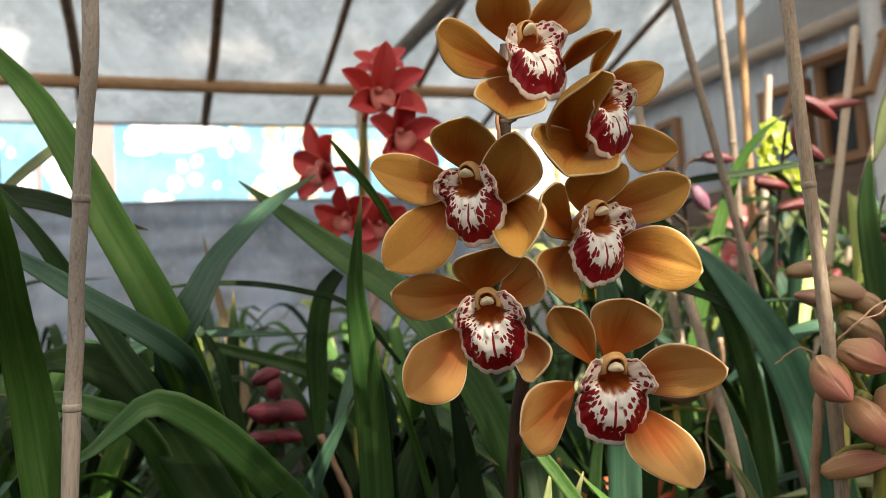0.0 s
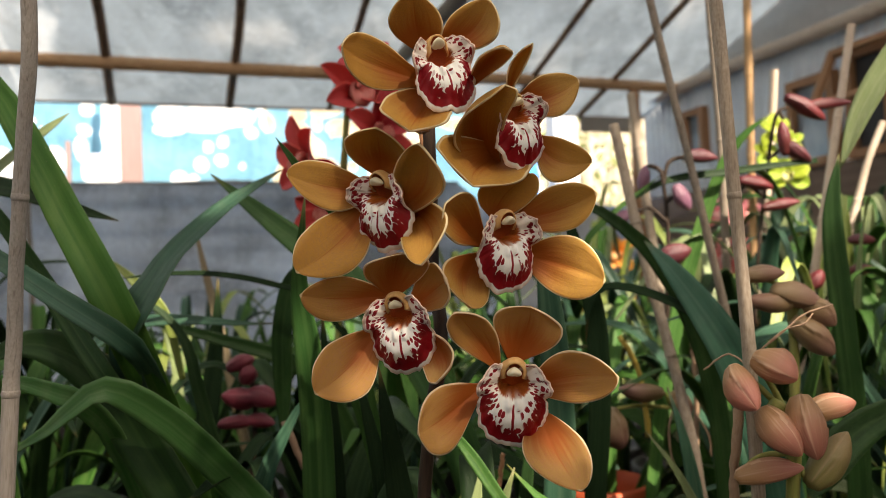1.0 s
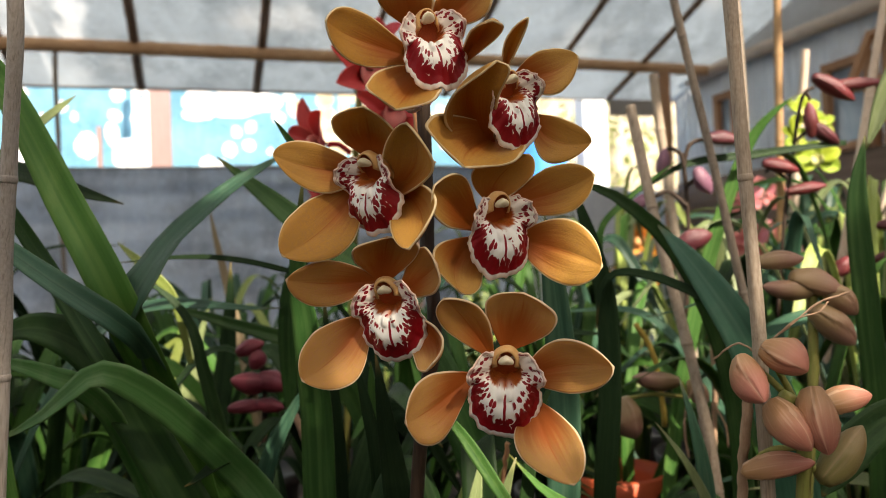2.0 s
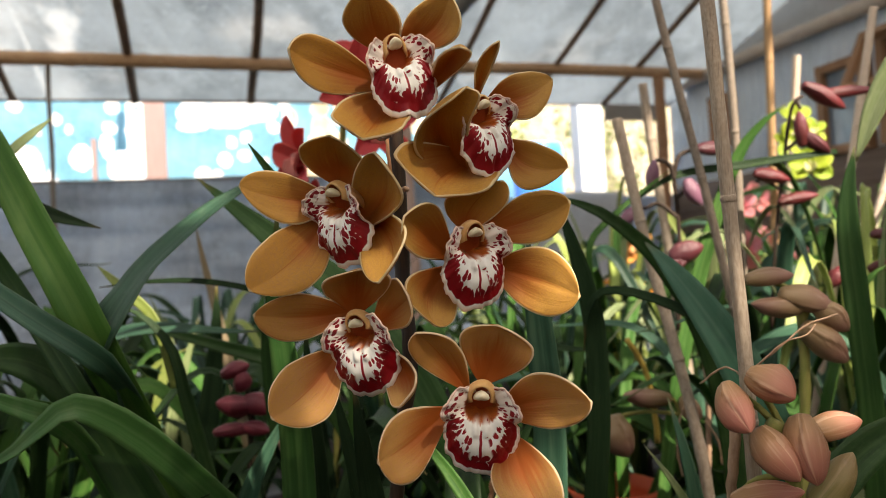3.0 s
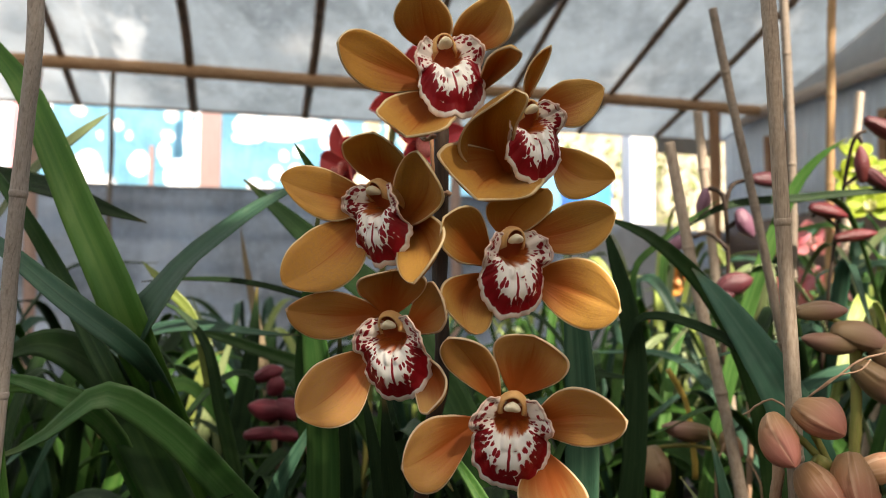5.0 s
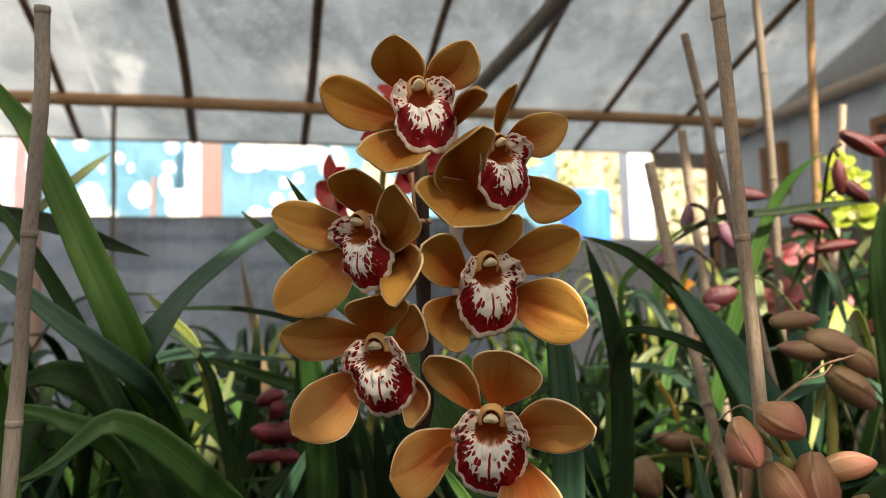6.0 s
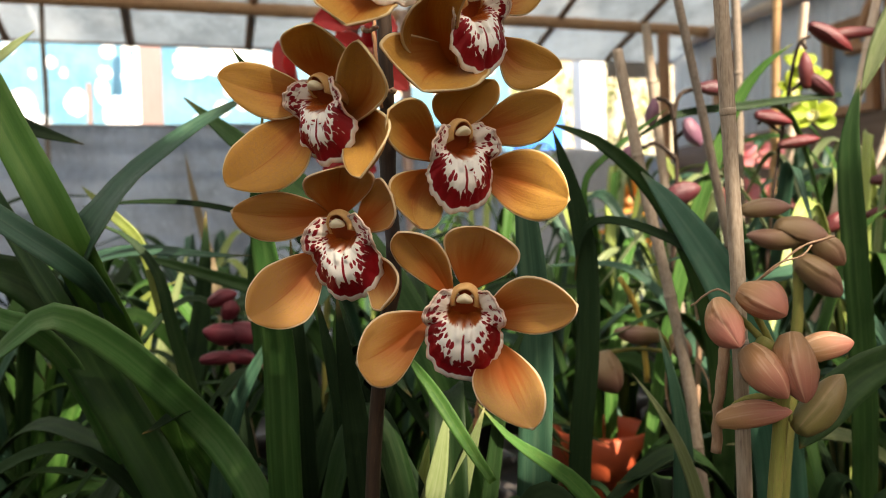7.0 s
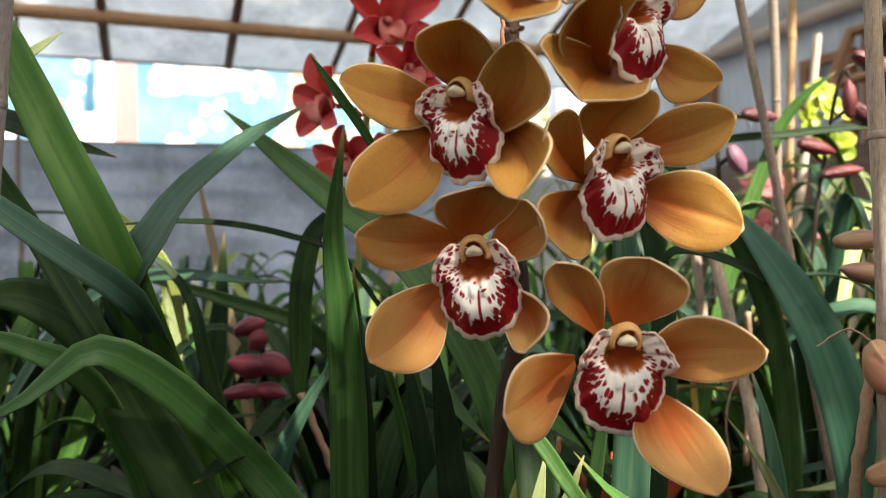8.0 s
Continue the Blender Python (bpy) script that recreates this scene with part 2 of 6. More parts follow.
def bud_material(name, low, high, vein):
    n = Nodes(name)
    u, v = n.uv()
    stretch = n.add("CombineXYZ", X=n.calc("MULTIPLY", u, 30.0), Y=n.calc("MULTIPLY", v, 1.0), Z=n.shared())
    colour = n.mix(n.ramp(n.calc("ADD", v, n.calc("MULTIPLY_ADD", n.noise(50.0), 0.6, -0.3)), 0.1, 0.9), low, high)
    colour = n.mix(n.calc("MULTIPLY", n.shared(), 0.25), colour, low)
    colour = n.mix(n.calc("MULTIPLY", n.ramp(n.noise(1.3, 2.0, stretch.outputs[0]), 0.5, 0.72), 0.22), colour, vein)
    colour = n.mix(n.calc("MULTIPLY", n.ramp(n.noise(150.0, 5.0), 0.5, 0.75), 0.35), colour, tuple(c * 0.6 for c in low))
    seam = n.ramp(n.calc("FRACT", n.calc("MULTIPLY", u, 3.0)), 0.90, 0.97)
    colour = n.mix(n.calc("MULTIPLY", seam, 0.35), colour, tuple(min(1.0, c * 1.15) for c in vein))
    n.close(colour, n.calc("MULTIPLY_ADD", n.noise(90.0), 0.3, 0.22), None, 0.16, n.bump(n.calc("ADD", n.noise(500.0, 2.0), n.calc("MULTIPLY", n.noise(60.0), 2.0)), 0.3, 0.0008), 0.45)


bud_material("bud_pink", (0.40, 0.22, 0.10), (0.53, 0.19, 0.145), (0.74, 0.52, 0.36))
bud_material("bud_green", (0.22, 0.19, 0.065), (0.30, 0.20, 0.09), (0.40, 0.26, 0.14))
bud_material("bud_mauve", (0.30, 0.20, 0.10), (0.30, 0.15, 0.12), (0.42, 0.27, 0.19))
bud_material("bud_lilac", (0.20, 0.09, 0.13), (0.25, 0.11, 0.17), (0.34, 0.19, 0.24))
bud_material("bud_maroon", (0.075, 0.018, 0.024), (0.12, 0.028, 0.034), (0.24, 0.08, 0.08))
bud_material("bud_red", (0.10, 0.016, 0.020), (0.18, 0.026, 0.030), (0.30, 0.09, 0.08))
bud_material("bud_darkred", (0.10, 0.02, 0.018), (0.16, 0.022, 0.03), (0.24, 0.06, 0.05))
bud_material("bud_crimson", (0.15, 0.022, 0.035), (0.22, 0.03, 0.045), (0.34, 0.07, 0.09))


def cane(name, light, dark, stain):
    """Weathered cane: streaks along it, stained patches."""
    n = Nodes(name)
    u, v = n.uv()
    stretch = n.add("CombineXYZ", X=n.calc("MULTIPLY", u, 14.0), Y=n.calc("MULTIPLY", v, 6.0), Z=n.calc("MULTIPLY", n.shared(), 20.0))
    colour = n.mix(n.ramp(n.noise(1.2, 5.0, stretch.outputs[0]), 0.3, 0.7), light, dark)
    colour = n.mix(n.calc("MULTIPLY", n.ramp(n.noise(45.0, 5.0), 0.5, 0.72), 0.7), colour, stain)
    n.close(colour, 0.6, None, 0.0, n.bump(n.noise(2.0, 5.0, stretch.outputs[0]), 0.35, 0.001), 0.3)


cane("bamboo", (0.42, 0.34, 0.26), (0.32, 0.25, 0.185), (0.18, 0.13, 0.095))
cane("bamboo_grey", (0.37, 0.33, 0.29), (0.30, 0.26, 0.225), (0.15, 0.12, 0.095))
cane("bamboo_dark", (0.29, 0.235, 0.185), (0.20, 0.16, 0.12), (0.10, 0.07, 0.05))
cane("bamboo_tan", (0.46, 0.29, 0.15), (0.38, 0.22, 0.10), (0.24, 0.14, 0.07))
cane("bamboo_pale", (0.66, 0.54, 0.43), (0.58, 0.45, 0.34), (0.36, 0.25, 0.17))
cane("beam_bamboo", (0.58, 0.36, 0.20), (0.48, 0.27, 0.14), (0.30, 0.17, 0.09))
cane("rafter", (0.30, 0.19, 0.12), (0.21, 0.13, 0.085), (0.07, 0.045, 0.03))
cane("pink_board", (0.34, 0.225, 0.205), (0.28, 0.18, 0.165), (0.20, 0.13, 0.12))
cane("dark_red_pot", (0.16, 0.03, 0.02), (0.12, 0.025, 0.02), (0.07, 0.02, 0.015))
cane("stem", (0.040, 0.024, 0.015), (0.026, 0.016, 0.011), (0.06, 0.035, 0.018))
cane("stem_green", (0.20, 0.22, 0.05), (0.26, 0.24, 0.07), (0.18, 0.12, 0.05))
cane("yellow_stalk", (0.45, 0.33, 0.06), (0.36, 0.24, 0.05), (0.22, 0.14, 0.04))
cane("timber", (0.42, 0.22, 0.11), (0.33, 0.16, 0.08), (0.20, 0.10, 0.05))
cane("plank", (0.20, 0.13, 0.09), (0.15, 0.095, 0.065), (0.10, 0.065, 0.045))
cane("pale_post", (0.62, 0.42, 0.33), (0.56, 0.36, 0.28), (0.44, 0.28, 0.22))
cane("white_post", (0.80, 0.80, 0.78), (0.74, 0.74, 0.73), (0.60, 0.60, 0.58))
cane("raffia", (0.42, 0.28, 0.19), (0.34, 0.21, 0.13), (0.30, 0.18, 0.10))


def sheet(name, light, dark, share, tint, scale=1.6, rough=0.55, worn=None, clear=0.0):
    """Cloudy film, blotched with dust and with tree shade in its tint, slightly creased."""
    n = Nodes(name)
    where = n.place()
    cloud = n.noise(scale, 6.0, where, 0.6)
    colour = n.mix(n.ramp(cloud, 0.3, 0.72), light, dark)
    cloud = n.calc("MULTIPLY_ADD", n.calc("SUBTRACT", n.noise(scale * 6, 6.0, where, 0.7), 0.5), 0.9, cloud)
    speck = n.ramp(n.noise(scale * 22, 3.0, where), 0.58, 0.68)
    fine = n.ramp(n.noise(scale * 60, 4.0, where, 0.7), 0.35, 0.70)
    colour = n.mix(n.calc("MULTIPLY", speck, 0.35), colour, tuple(min(1.0, c * 1.25) for c in light))
    # darker blotches of the tint stand in for tree shade on the roof
    passed = n.mix(n.ramp(cloud, 0.3, 0.72), tint, tuple(c * 0.42 for c in tint))
    passed = n.mix(n.calc("MULTIPLY", speck, 0.65), passed, tuple(min(1.0, c * 1.4) for c in tint))
    passed = n.mix(n.calc("MULTIPLY", fine, 0.75), passed, tuple(min(1.0, c * 1.5) for c in tint))
    passed = n.mix(n.calc("MULTIPLY", n.ramp(n.noise(scale * 60, 4.0, where, 0.7), 0.40, 0.26), 0.7), passed, tuple(c * 0.4 for c in tint))
    # runs of water and dust down the slope
    runs = n.noise(1.0, 5.0, n.add("Mapping", Vector=where, Rotation=(0.0, 0.0, radians(-TURN)), Scale=(15.0, 2.2, 2.2)).outputs[0], 0.62)
    passed = n.mix(n.calc("MULTIPLY", n.ramp(runs, 0.50, 0.72), 0.55), passed, tuple(min(1.0, c * 1.55) for c in tint))
    passed = n.mix(n.calc("MULTIPLY", n.ramp(runs, 0.48, 0.28), 0.5), passed, tuple(c * 0.45 for c in tint))
    mould = n.calc("MULTIPLY", n.ramp(n.noise(scale * 38, 2.0, where, 0.5), 0.66, 0.71), n.ramp(n.noise(scale * 2.3, 2.0, where), 0.42, 0.62))
    passed = n.mix(n.calc("MULTIPLY", mould, 0.8), passed, tuple(c * 0.25 for c in tint))
    if worn:
        thinned = n.ramp(n.noise(scale * 0.75, 3.0, where), 0.54, 0.68)
        passed = n.mix(n.calc("MULTIPLY", thinned, n.calc("MULTIPLY", n.ramp(cloud, 0.7, 0.4), 0.45)), passed, worn)
        # this layer also carries the sun patch painted on the back film
        share = n.calc("MULTIPLY_ADD", n.add("Attribute", attribute_name="worn").outputs["Fac"], 0.45, share)
        passed = n.mix(n.add("Attribute", attribute_name="worn").outputs["Fac"], passed, worn)
    n.close(colour, rough, passed, share, n.bump(n.noise(scale * 5, 4.0, where), 0.5, 0.02), 0.4)
    if clear:
        # thin film: light goes straight through in noise patches, added to dapple the sun
        hazy = n.end.inputs["Surface"].links[0].from_socket
        thin = n.calc("MULTIPLY", n.ramp(n.noise(scale * 9, 3.0, where, 0.6), 0.40, 0.62), clear)
        straight = n.add("BsdfTransparent", Color=(1.0, 0.97, 0.92))
        n.tree.links.new(n.add("MixShader", i0=thin, i1=hazy, i2=straight.outputs[0]).outputs[0], n.end.inputs["Surface"])


sheet("film", (0.58, 0.65, 0.66), (0.22, 0.26, 0.28), 0.36, (0.355, 0.415, 0.44), 1.6, 0.55, (0.94, 0.93, 0.86))
sheet("dark_cloth", (0.10, 0.10, 0.10), (0.06, 0.06, 0.06), 0.05, (0.1, 0.1, 0.1))
# films of the unseen roof, one clearer and one duller, to shape the light
sheet("bright_film", (0.80, 0.81, 0.81), (0.74, 0.76, 0.77), 0.50, (0.62, 0.62, 0.60), 1.0)
sheet("dim_film", (0.60, 0.60, 0.58), (0.46, 0.46, 0.45), 0.45, (0.48, 0.47, 0.44), 1.0, 0.55, None, 0.12)
sheet("fill_film", (0.50, 0.49, 0.46), (0.42, 0.41, 0.38), 0.40, (0.50, 0.47, 0.42), 1.0)
sheet("shade_cloth", (0.66, 0.73, 0.82), (0.25, 0.28, 0.33), 0.38, (0.64, 0.72, 0.84), 1.5, 0.22)
sheet("blue_tarp", (0.20, 0.45, 0.58), (0.14, 0.36, 0.50), 0.45, (0.22, 0.50, 0.66), 4.0, 0.5)
sheet("wall_sheet", (0.78, 0.82, 0.86), (0.68, 0.73, 0.79), 0.1, (0.25, 0.30, 0.38), 2.0, 0.5)
sheet("gable_sheet", (0.64, 0.63, 0.62), (0.52, 0.51, 0.50), 0.1, (0.2, 0.2, 0.2), 2.0, 0.6)
sheet("pink_cloth", (0.78, 0.46, 0.48), (0.70, 0.38, 0.42), 0.4, (0.8, 0.5, 0.52), 3.0, 0.7)
sheet("white_cloth", (0.80, 0.80, 0.80), (0.72, 0.73, 0.75), 0.3, (0.8, 0.8, 0.8), 3.0, 0.7)

n = Nodes("soil")
grain = n.noise(30.0, 8.0, n.place(), 0.7)
n.close(n.mix(n.ramp(grain, 0.3, 0.7), (0.018, 0.014, 0.011), (0.05, 0.038, 0.028)), 0.9, None, 0.0, n.bump(grain, 0.8, 0.02), 0.2)
n = Nodes("stone_bank")
grain = n.noise(3.0, 8.0, n.place(), 0.7)
n.close(n.mix(n.ramp(grain, 0.35, 0.65), (0.50, 0.42, 0.30), (0.28, 0.24, 0.16)), 0.85, None, 0.0, n.bump(grain, 0.8, 0.05), 0.2)
n = Nodes("overexposed_white")
n.close(n.mix(n.ramp(n.noise(0.6, 3.0, n.place()), 0.3, 0.7), (0.76, 0.77, 0.78), (0.66, 0.68, 0.70)), 0.9, None, 0.0, None, 0.1)
n = Nodes("pot")
grain = n.noise(20.0, 6.0, n.place())
n.close(n.mix(n.ramp(grain, 0.4, 0.75), (0.55, 0.10, 0.035), (0.40, 0.07, 0.03)), 0.55, None, 0.0, n.bump(grain, 0.2, 0.002), 0.4)
n = Nodes("dark_pot")
grain = n.noise(20.0, 6.0, n.place())
n.close(n.mix(n.ramp(grain, 0.4, 0.75), (0.035, 0.034, 0.034), (0.07, 0.06, 0.055)), 0.5, None, 0.0, n.bump(grain, 0.2, 0.002), 0.4)
n = Nodes("blue_plastic")
n.close(n.mix(n.ramp(n.noise(6.0), 0.3, 0.7), (0.04, 0.22, 0.80), (0.06, 0.30, 0.85)), 0.4)
n = Nodes("dark_opening")
n.close(n.mix(n.ramp(n.noise(6.0), 0.3, 0.7), (0.02, 0.02, 0.022), (0.035, 0.034, 0.036)), 0.6)
n = Nodes("pane")
n.close(n.mix(n.ramp(n.noise(3.0), 0.3, 0.7), (0.26, 0.31, 0.36), (0.18, 0.22, 0.27)), 0.12, None, 0.0, None, 0.6)

# ---- builders ----
def part(name, bm, material, parent=None, label="", smooth=True):
    """Links a bmesh as one mesh object, under parent if there is one."""
    mesh = bpy.data.meshes.new(name)
    if smooth:
        for face in bm.faces:
            face.smooth = True
    bm.to_mesh(mesh)
    bm.free()
    mesh.materials.append(material)
    ob = new(name, mesh)
    ob.parent = parent
    return tagged(ob, label)


def thing(name, x, y, z, label, category, group="", kind=""):
    ob = new(name)
    ob.empty_display_size = 0.05
    ob.location = (x, y, z)
    return tagged(ob, label, category, group, kind)


def under(parent, points):
    """Points of the world in the space of a thing that only has been moved."""
    base = Vector((0, 0, 0))
    while parent is not None:
        base += parent.location
        parent = parent.parent
    return [Vector(p) - base for p in points]


def spline(points, count):
    """Catmull-Rom curve through the points."""
    points = [Vector(p) for p in points]
    ends = [points[0] * 2 - points[1], *points, points[-1] * 2 - points[-2]]
    made = []
    for i in range(count):
        s = i / (count - 1) * (len(points) - 1)
        k = min(int(s), len(points) - 2)
        a, b, c, d = ends[k:k + 4]
        s -= k
        made.append(0.5 * (2 * b + (c - a) * s + (2 * a - 5 * b + 4 * c - d) * s * s + (3 * b - a - 3 * c + d) * s ** 3))
    return made


def grid_faces(bm, rows, uvs=None):
    """Faces between rows of vertices; uvs: pairs for every vertex."""
    layer = bm.loops.layers.uv.new("uv")
    for i in range(len(rows) - 1):
        for j in range(len(rows[i]) - 1):
            corners = ((i, j), (i, j + 1), (i + 1, j + 1), (i + 1, j))
            face = bm.faces.new([rows[a][b] for a, b in corners])
            for loop, (a, b) in zip(face.loops, corners):
                loop[layer].uv = (b / (len(rows[i]) - 1), a / (len(rows) - 1)) if uvs is None else uvs[a][b]
    return bm


def thicken(ob, depth, offset=0.0):
    solid = ob.modifiers.new("thickness", "SOLIDIFY")
    solid.thickness, solid.offset = depth, offset
    return ob


def tube(points, radii, sides=10, bm=None):
    """Round rod along the points, closed at both ends."""
    bm = bm or bmesh.new()
    rows, ahead = [], None
    for i, p in enumerate(points):
        way = (points[min(i + 1, len(points) - 1)] - points[max(i - 1, 0)]).normalized()
        side = way.cross(ahead) if ahead else way.orthogonal()
        if side.length < 1e-6:
            side = way.orthogonal()
        side.normalize()
        up = side.cross(way)
        ahead = up
        r = radii[i] if hasattr(radii, "__len__") else radii
        rows.append([bm.verts.new(p + side * r * math.cos(a) + up * r * math.sin(a)) for a in [2 * math.pi * k / sides for k in range(sides)]])
    layer = bm.loops.layers.uv.verify()
    for i in range(len(rows) - 1):
        for k in range(sides):
            face = bm.faces.new((rows[i][k], rows[i][(k + 1) % sides], rows[i + 1][(k + 1) % sides], rows[i + 1][k]))
            for loop, (a, b) in zip(face.loops, ((k, i), (k + 1, i), (k + 1, i + 1), (k, i + 1))):
                loop[layer].uv = (a / sides, b * 0.1)
    bm.faces.new(rows[0][::-1]), bm.faces.new(rows[-1])
    return bm


def box(bm, x0, x1, y0, y1, z0, z1, m=Matrix.Identity(4)):
    v = [bm.verts.new(m @ Vector((x, y, z))) for z in (z0, z1) for x, y in ((x0, y0), (x1, y0), (x1, y1), (x0, y1))]
    layer = bm.loops.layers.uv.verify()
    for q in ((3, 2, 1, 0), (4, 5, 6, 7), (0, 1, 5, 4), (1, 2, 6, 5), (2, 3, 7, 6), (3, 0, 4, 7)):
        face = bm.faces.new([v[i] for i in q])
        for loop, c in zip(face.loops, ((0, 0), (1, 0), (1, 1), (0, 1))):
            loop[layer].uv = c
    return bm


def down_to_pot(parent, foot, rise):
    """Places from the pot's bark up to the foot of a leaf or stem that comes down along rise."""
    made, way, step = [], rise.normalized(), max(rise.length, 0.03)
    while foot.z > 0.24 and len(made) < 12:
        aim = (Vector((parent.location.x, parent.location.y, 0.2)) - foot).normalized()
        way = (way * 0.8 + aim * 0.14 + Vector((0, 0, -0.1))).normalized()
        foot = foot + way * step
        made.insert(0, foot)
    return made


def leaf(parent, points, width, spin, fold, material, facing=(0.0, -1.0, 0.25)):
    """Strap leaf from base to tip, folded along its midrib."""
    points = [Vector(p) for p in points]
    foot, rise = points[0], points[0] - points[1]
    if foot.z > 0.3 and rise.z < -0.004 and width > 0.0125:
        # the leaf goes on down to its pot in a smooth bend
        points = down_to_pot(parent, foot, rise) + points
    path = spline(under(parent, points), 30)
    bm, rows = bmesh.new(), []
    wander = random.uniform(0, 50)
    for i, p in enumerate(path):
        s = i / 29
        way = (path[min(i + 1, 29)] - path[max(i - 1, 0)]).normalized()
        out = Vector(facing)
        out = (out - way * out.dot(way)).normalized()
        out = Matrix.Rotation(radians(spin + 14 * noise.noise((wander, s * 2.5, 0.0))), 3, way) @ out
        side = way.cross(out)
        w = width / 2 * (0.62 + 0.38 * math.sin(math.pi * min(s / 0.5, 1) / 2)) * (1 if s < 0.55 else max(0.03, 1 - ((s - 0.55) / 0.45) ** 2.4))
        row = []
        for j in range(7):
            a = (j - 3) / 3
            ripple = 0.05 * noise.noise((wander + a, s * 6, 3.0)) * abs(a)
            row.append(bm.verts.new(p + side * (w * a) + out * (w * (fold * abs(a) ** 1.3 + ripple))))
        rows.append(row)
    return thicken(part("leaf", grid_faces(bm, rows), material, parent), 0.0009)


def spike(parent, points, radius, material):
    """Flower stem with slight nodes."""
    points = [Vector(p) for p in points]
    if radius > 0.0023 and points[-1].z > 0.3 and points[0].z - points[-1].z > 0.05:
        points = points + down_to_pot(parent, points[-1], points[-1] - points[-2])[::-1]
    path = spline(under(parent, points), 30)
    radii = [radius * (1 + 0.18 * max(0.0, math.sin(i * 1.3)) ** 6) for i in range(30)]
    return part("flower_stem", tube(path, radii, 10), material, parent)


def tepal(parent, kind, base, tip, width, spin, bow, cup, material=None, facing=None):
    """A petal or sepal from its base to its tip, cupped across and bowed along."""
    base, tip = under(parent, (base, tip))
    axis = tip - base
    long = axis.length
    way = axis.normalized()
    out = Vector(facing or parent["facing"])
    out = (out - way * out.dot(way)).normalized()
    out = Matrix.Rotation(radians(spin), 3, way) @ out
    side = way.cross(out)
    bm, rows = bmesh.new(), []
    wander = random.uniform(0, 90)
    for i in range(25):
        s = i / 24
        if s < 0.56:
            w = 0.30 + 0.70 * math.sin(math.pi / 2 * s / 0.56) ** 0.95
        else:
            w = math.cos(math.pi / 2 * (s - 0.56) / 0.44) ** 0.60 if s < 1 else 0.0
        w = max(w, 0.012) * width / 2
        along = base + axis * s + out * (-bow * long * 4 * s * (1 - s))
        row = []
        for j in range(17):
            a = (j - 8) / 8
            lift = cup * w * (abs(a) ** 1.7) - 0.05 * w * math.exp(-(a / 0.12) ** 2)
            lift += 0.12 * w * noise.noise((wander + a * 1.2, s * 2.6, 0.5)) * (0.4 + abs(a)) + 0.03 * w * noise.noise((wander + a * 3, s * 8, 2.5)) * abs(a)
            roll_back = -0.12 * w * max(0.0, abs(a) - 0.8) * 5 * s
            row.append(bm.verts.new(along + side * (w * a * (1 + 0.035 * noise.noise((wander, s * 6, a)))) + out * (lift + roll_back)))
        rows.append(row)
    return thicken(part(kind, grid_faces(bm, rows), material or M["petal"], parent), 0.0011)


def broad_tepal(parent, kind, base, tip, left, right, belly, blunt=2.1):
    """A tepal of the large blossoms: from base to tip, left and right its widest places, belly the depth of its hollow."""
    base, tip, left, right = under(parent, (base, tip, left, right))
    out = (tip - base).cross(right - left).normalized()
    if out.y > 0:
        out = -out
    half, middle, wide = (right - left) / 2, (left + right) / 2 - out * belly, 0.55
    bm, rows = bmesh.new(), []
    wander = random.uniform(0, 90)
    for i in range(33):
        s = i / 32
        along = base * ((s - wide) * (s - 1) / wide) + middle * (s * (s - 1) / (wide * (wide - 1))) + tip * (s * (s - wide) / (1 - wide))
        t = (s - wide) / (1 - wide)
        w = 0.14 + 0.86 * math.sin(math.pi / 2 * s / wide) if t < 0 else max(1e-4, 1 - t ** blunt) ** (1.5 / blunt)
        w = max(w, 0.012)
        big = half.length * w
        row = []
        for j in range(21):
            a = (j - 10) / 10
            lift = belly * w * abs(a) ** 1.8 - 0.05 * big * math.exp(-(a / 0.10) ** 2) * (1 - 0.6 * s)
            lift += 0.13 * big * noise.noise((wander + a * 1.1, s * 2.4, 0.5)) * (0.3 + abs(a)) + 0.05 * big * noise.noise((wander + a * 2.2, s * 6, 2.5)) * abs(a) ** 2
            lift -= 0.10 * big * max(0.0, abs(a) - 0.82) * 5 * min(1.0, s * 1.5)
            reach = a * (1 + 0.030 * noise.noise((wander, s * 5, 3 * a)) * abs(a))
            row.append(bm.verts.new(along + half * (w * reach) + out * lift))
        rows.append(row)
    return thicken(part(kind, grid_faces(bm, rows), M[parent["petal"]], parent), 0.0012)


LIP = ((0, 1.76), (10, 1.755), (21, 1.68), (33, 1.51), (46, 1.31), (55, 1.18), (60, 1.10), (63, 1.04), (66, 0.98), (68, 0.97), (71, 1.00), (78, 1.02), (86, 1.00), (96, 0.95), (108, 0.86), (122, 0.83), (136, 0.80), (147, 0.68), (156, 0.52), (168, 0.37), (180, 0.32))


def lip_reach(angle):
    """How far the lip goes from its throat, by the angle from straight down."""
    angle = min(abs(angle), 180.0)
    for (a, p), (b, q) in zip(LIP, LIP[1:]):
        if angle <= b:
            s = (angle - a) / (b - a)
            s = s * s * (3 - 2 * s)
            return p + (q - p) * s
    return LIP[-1][1]


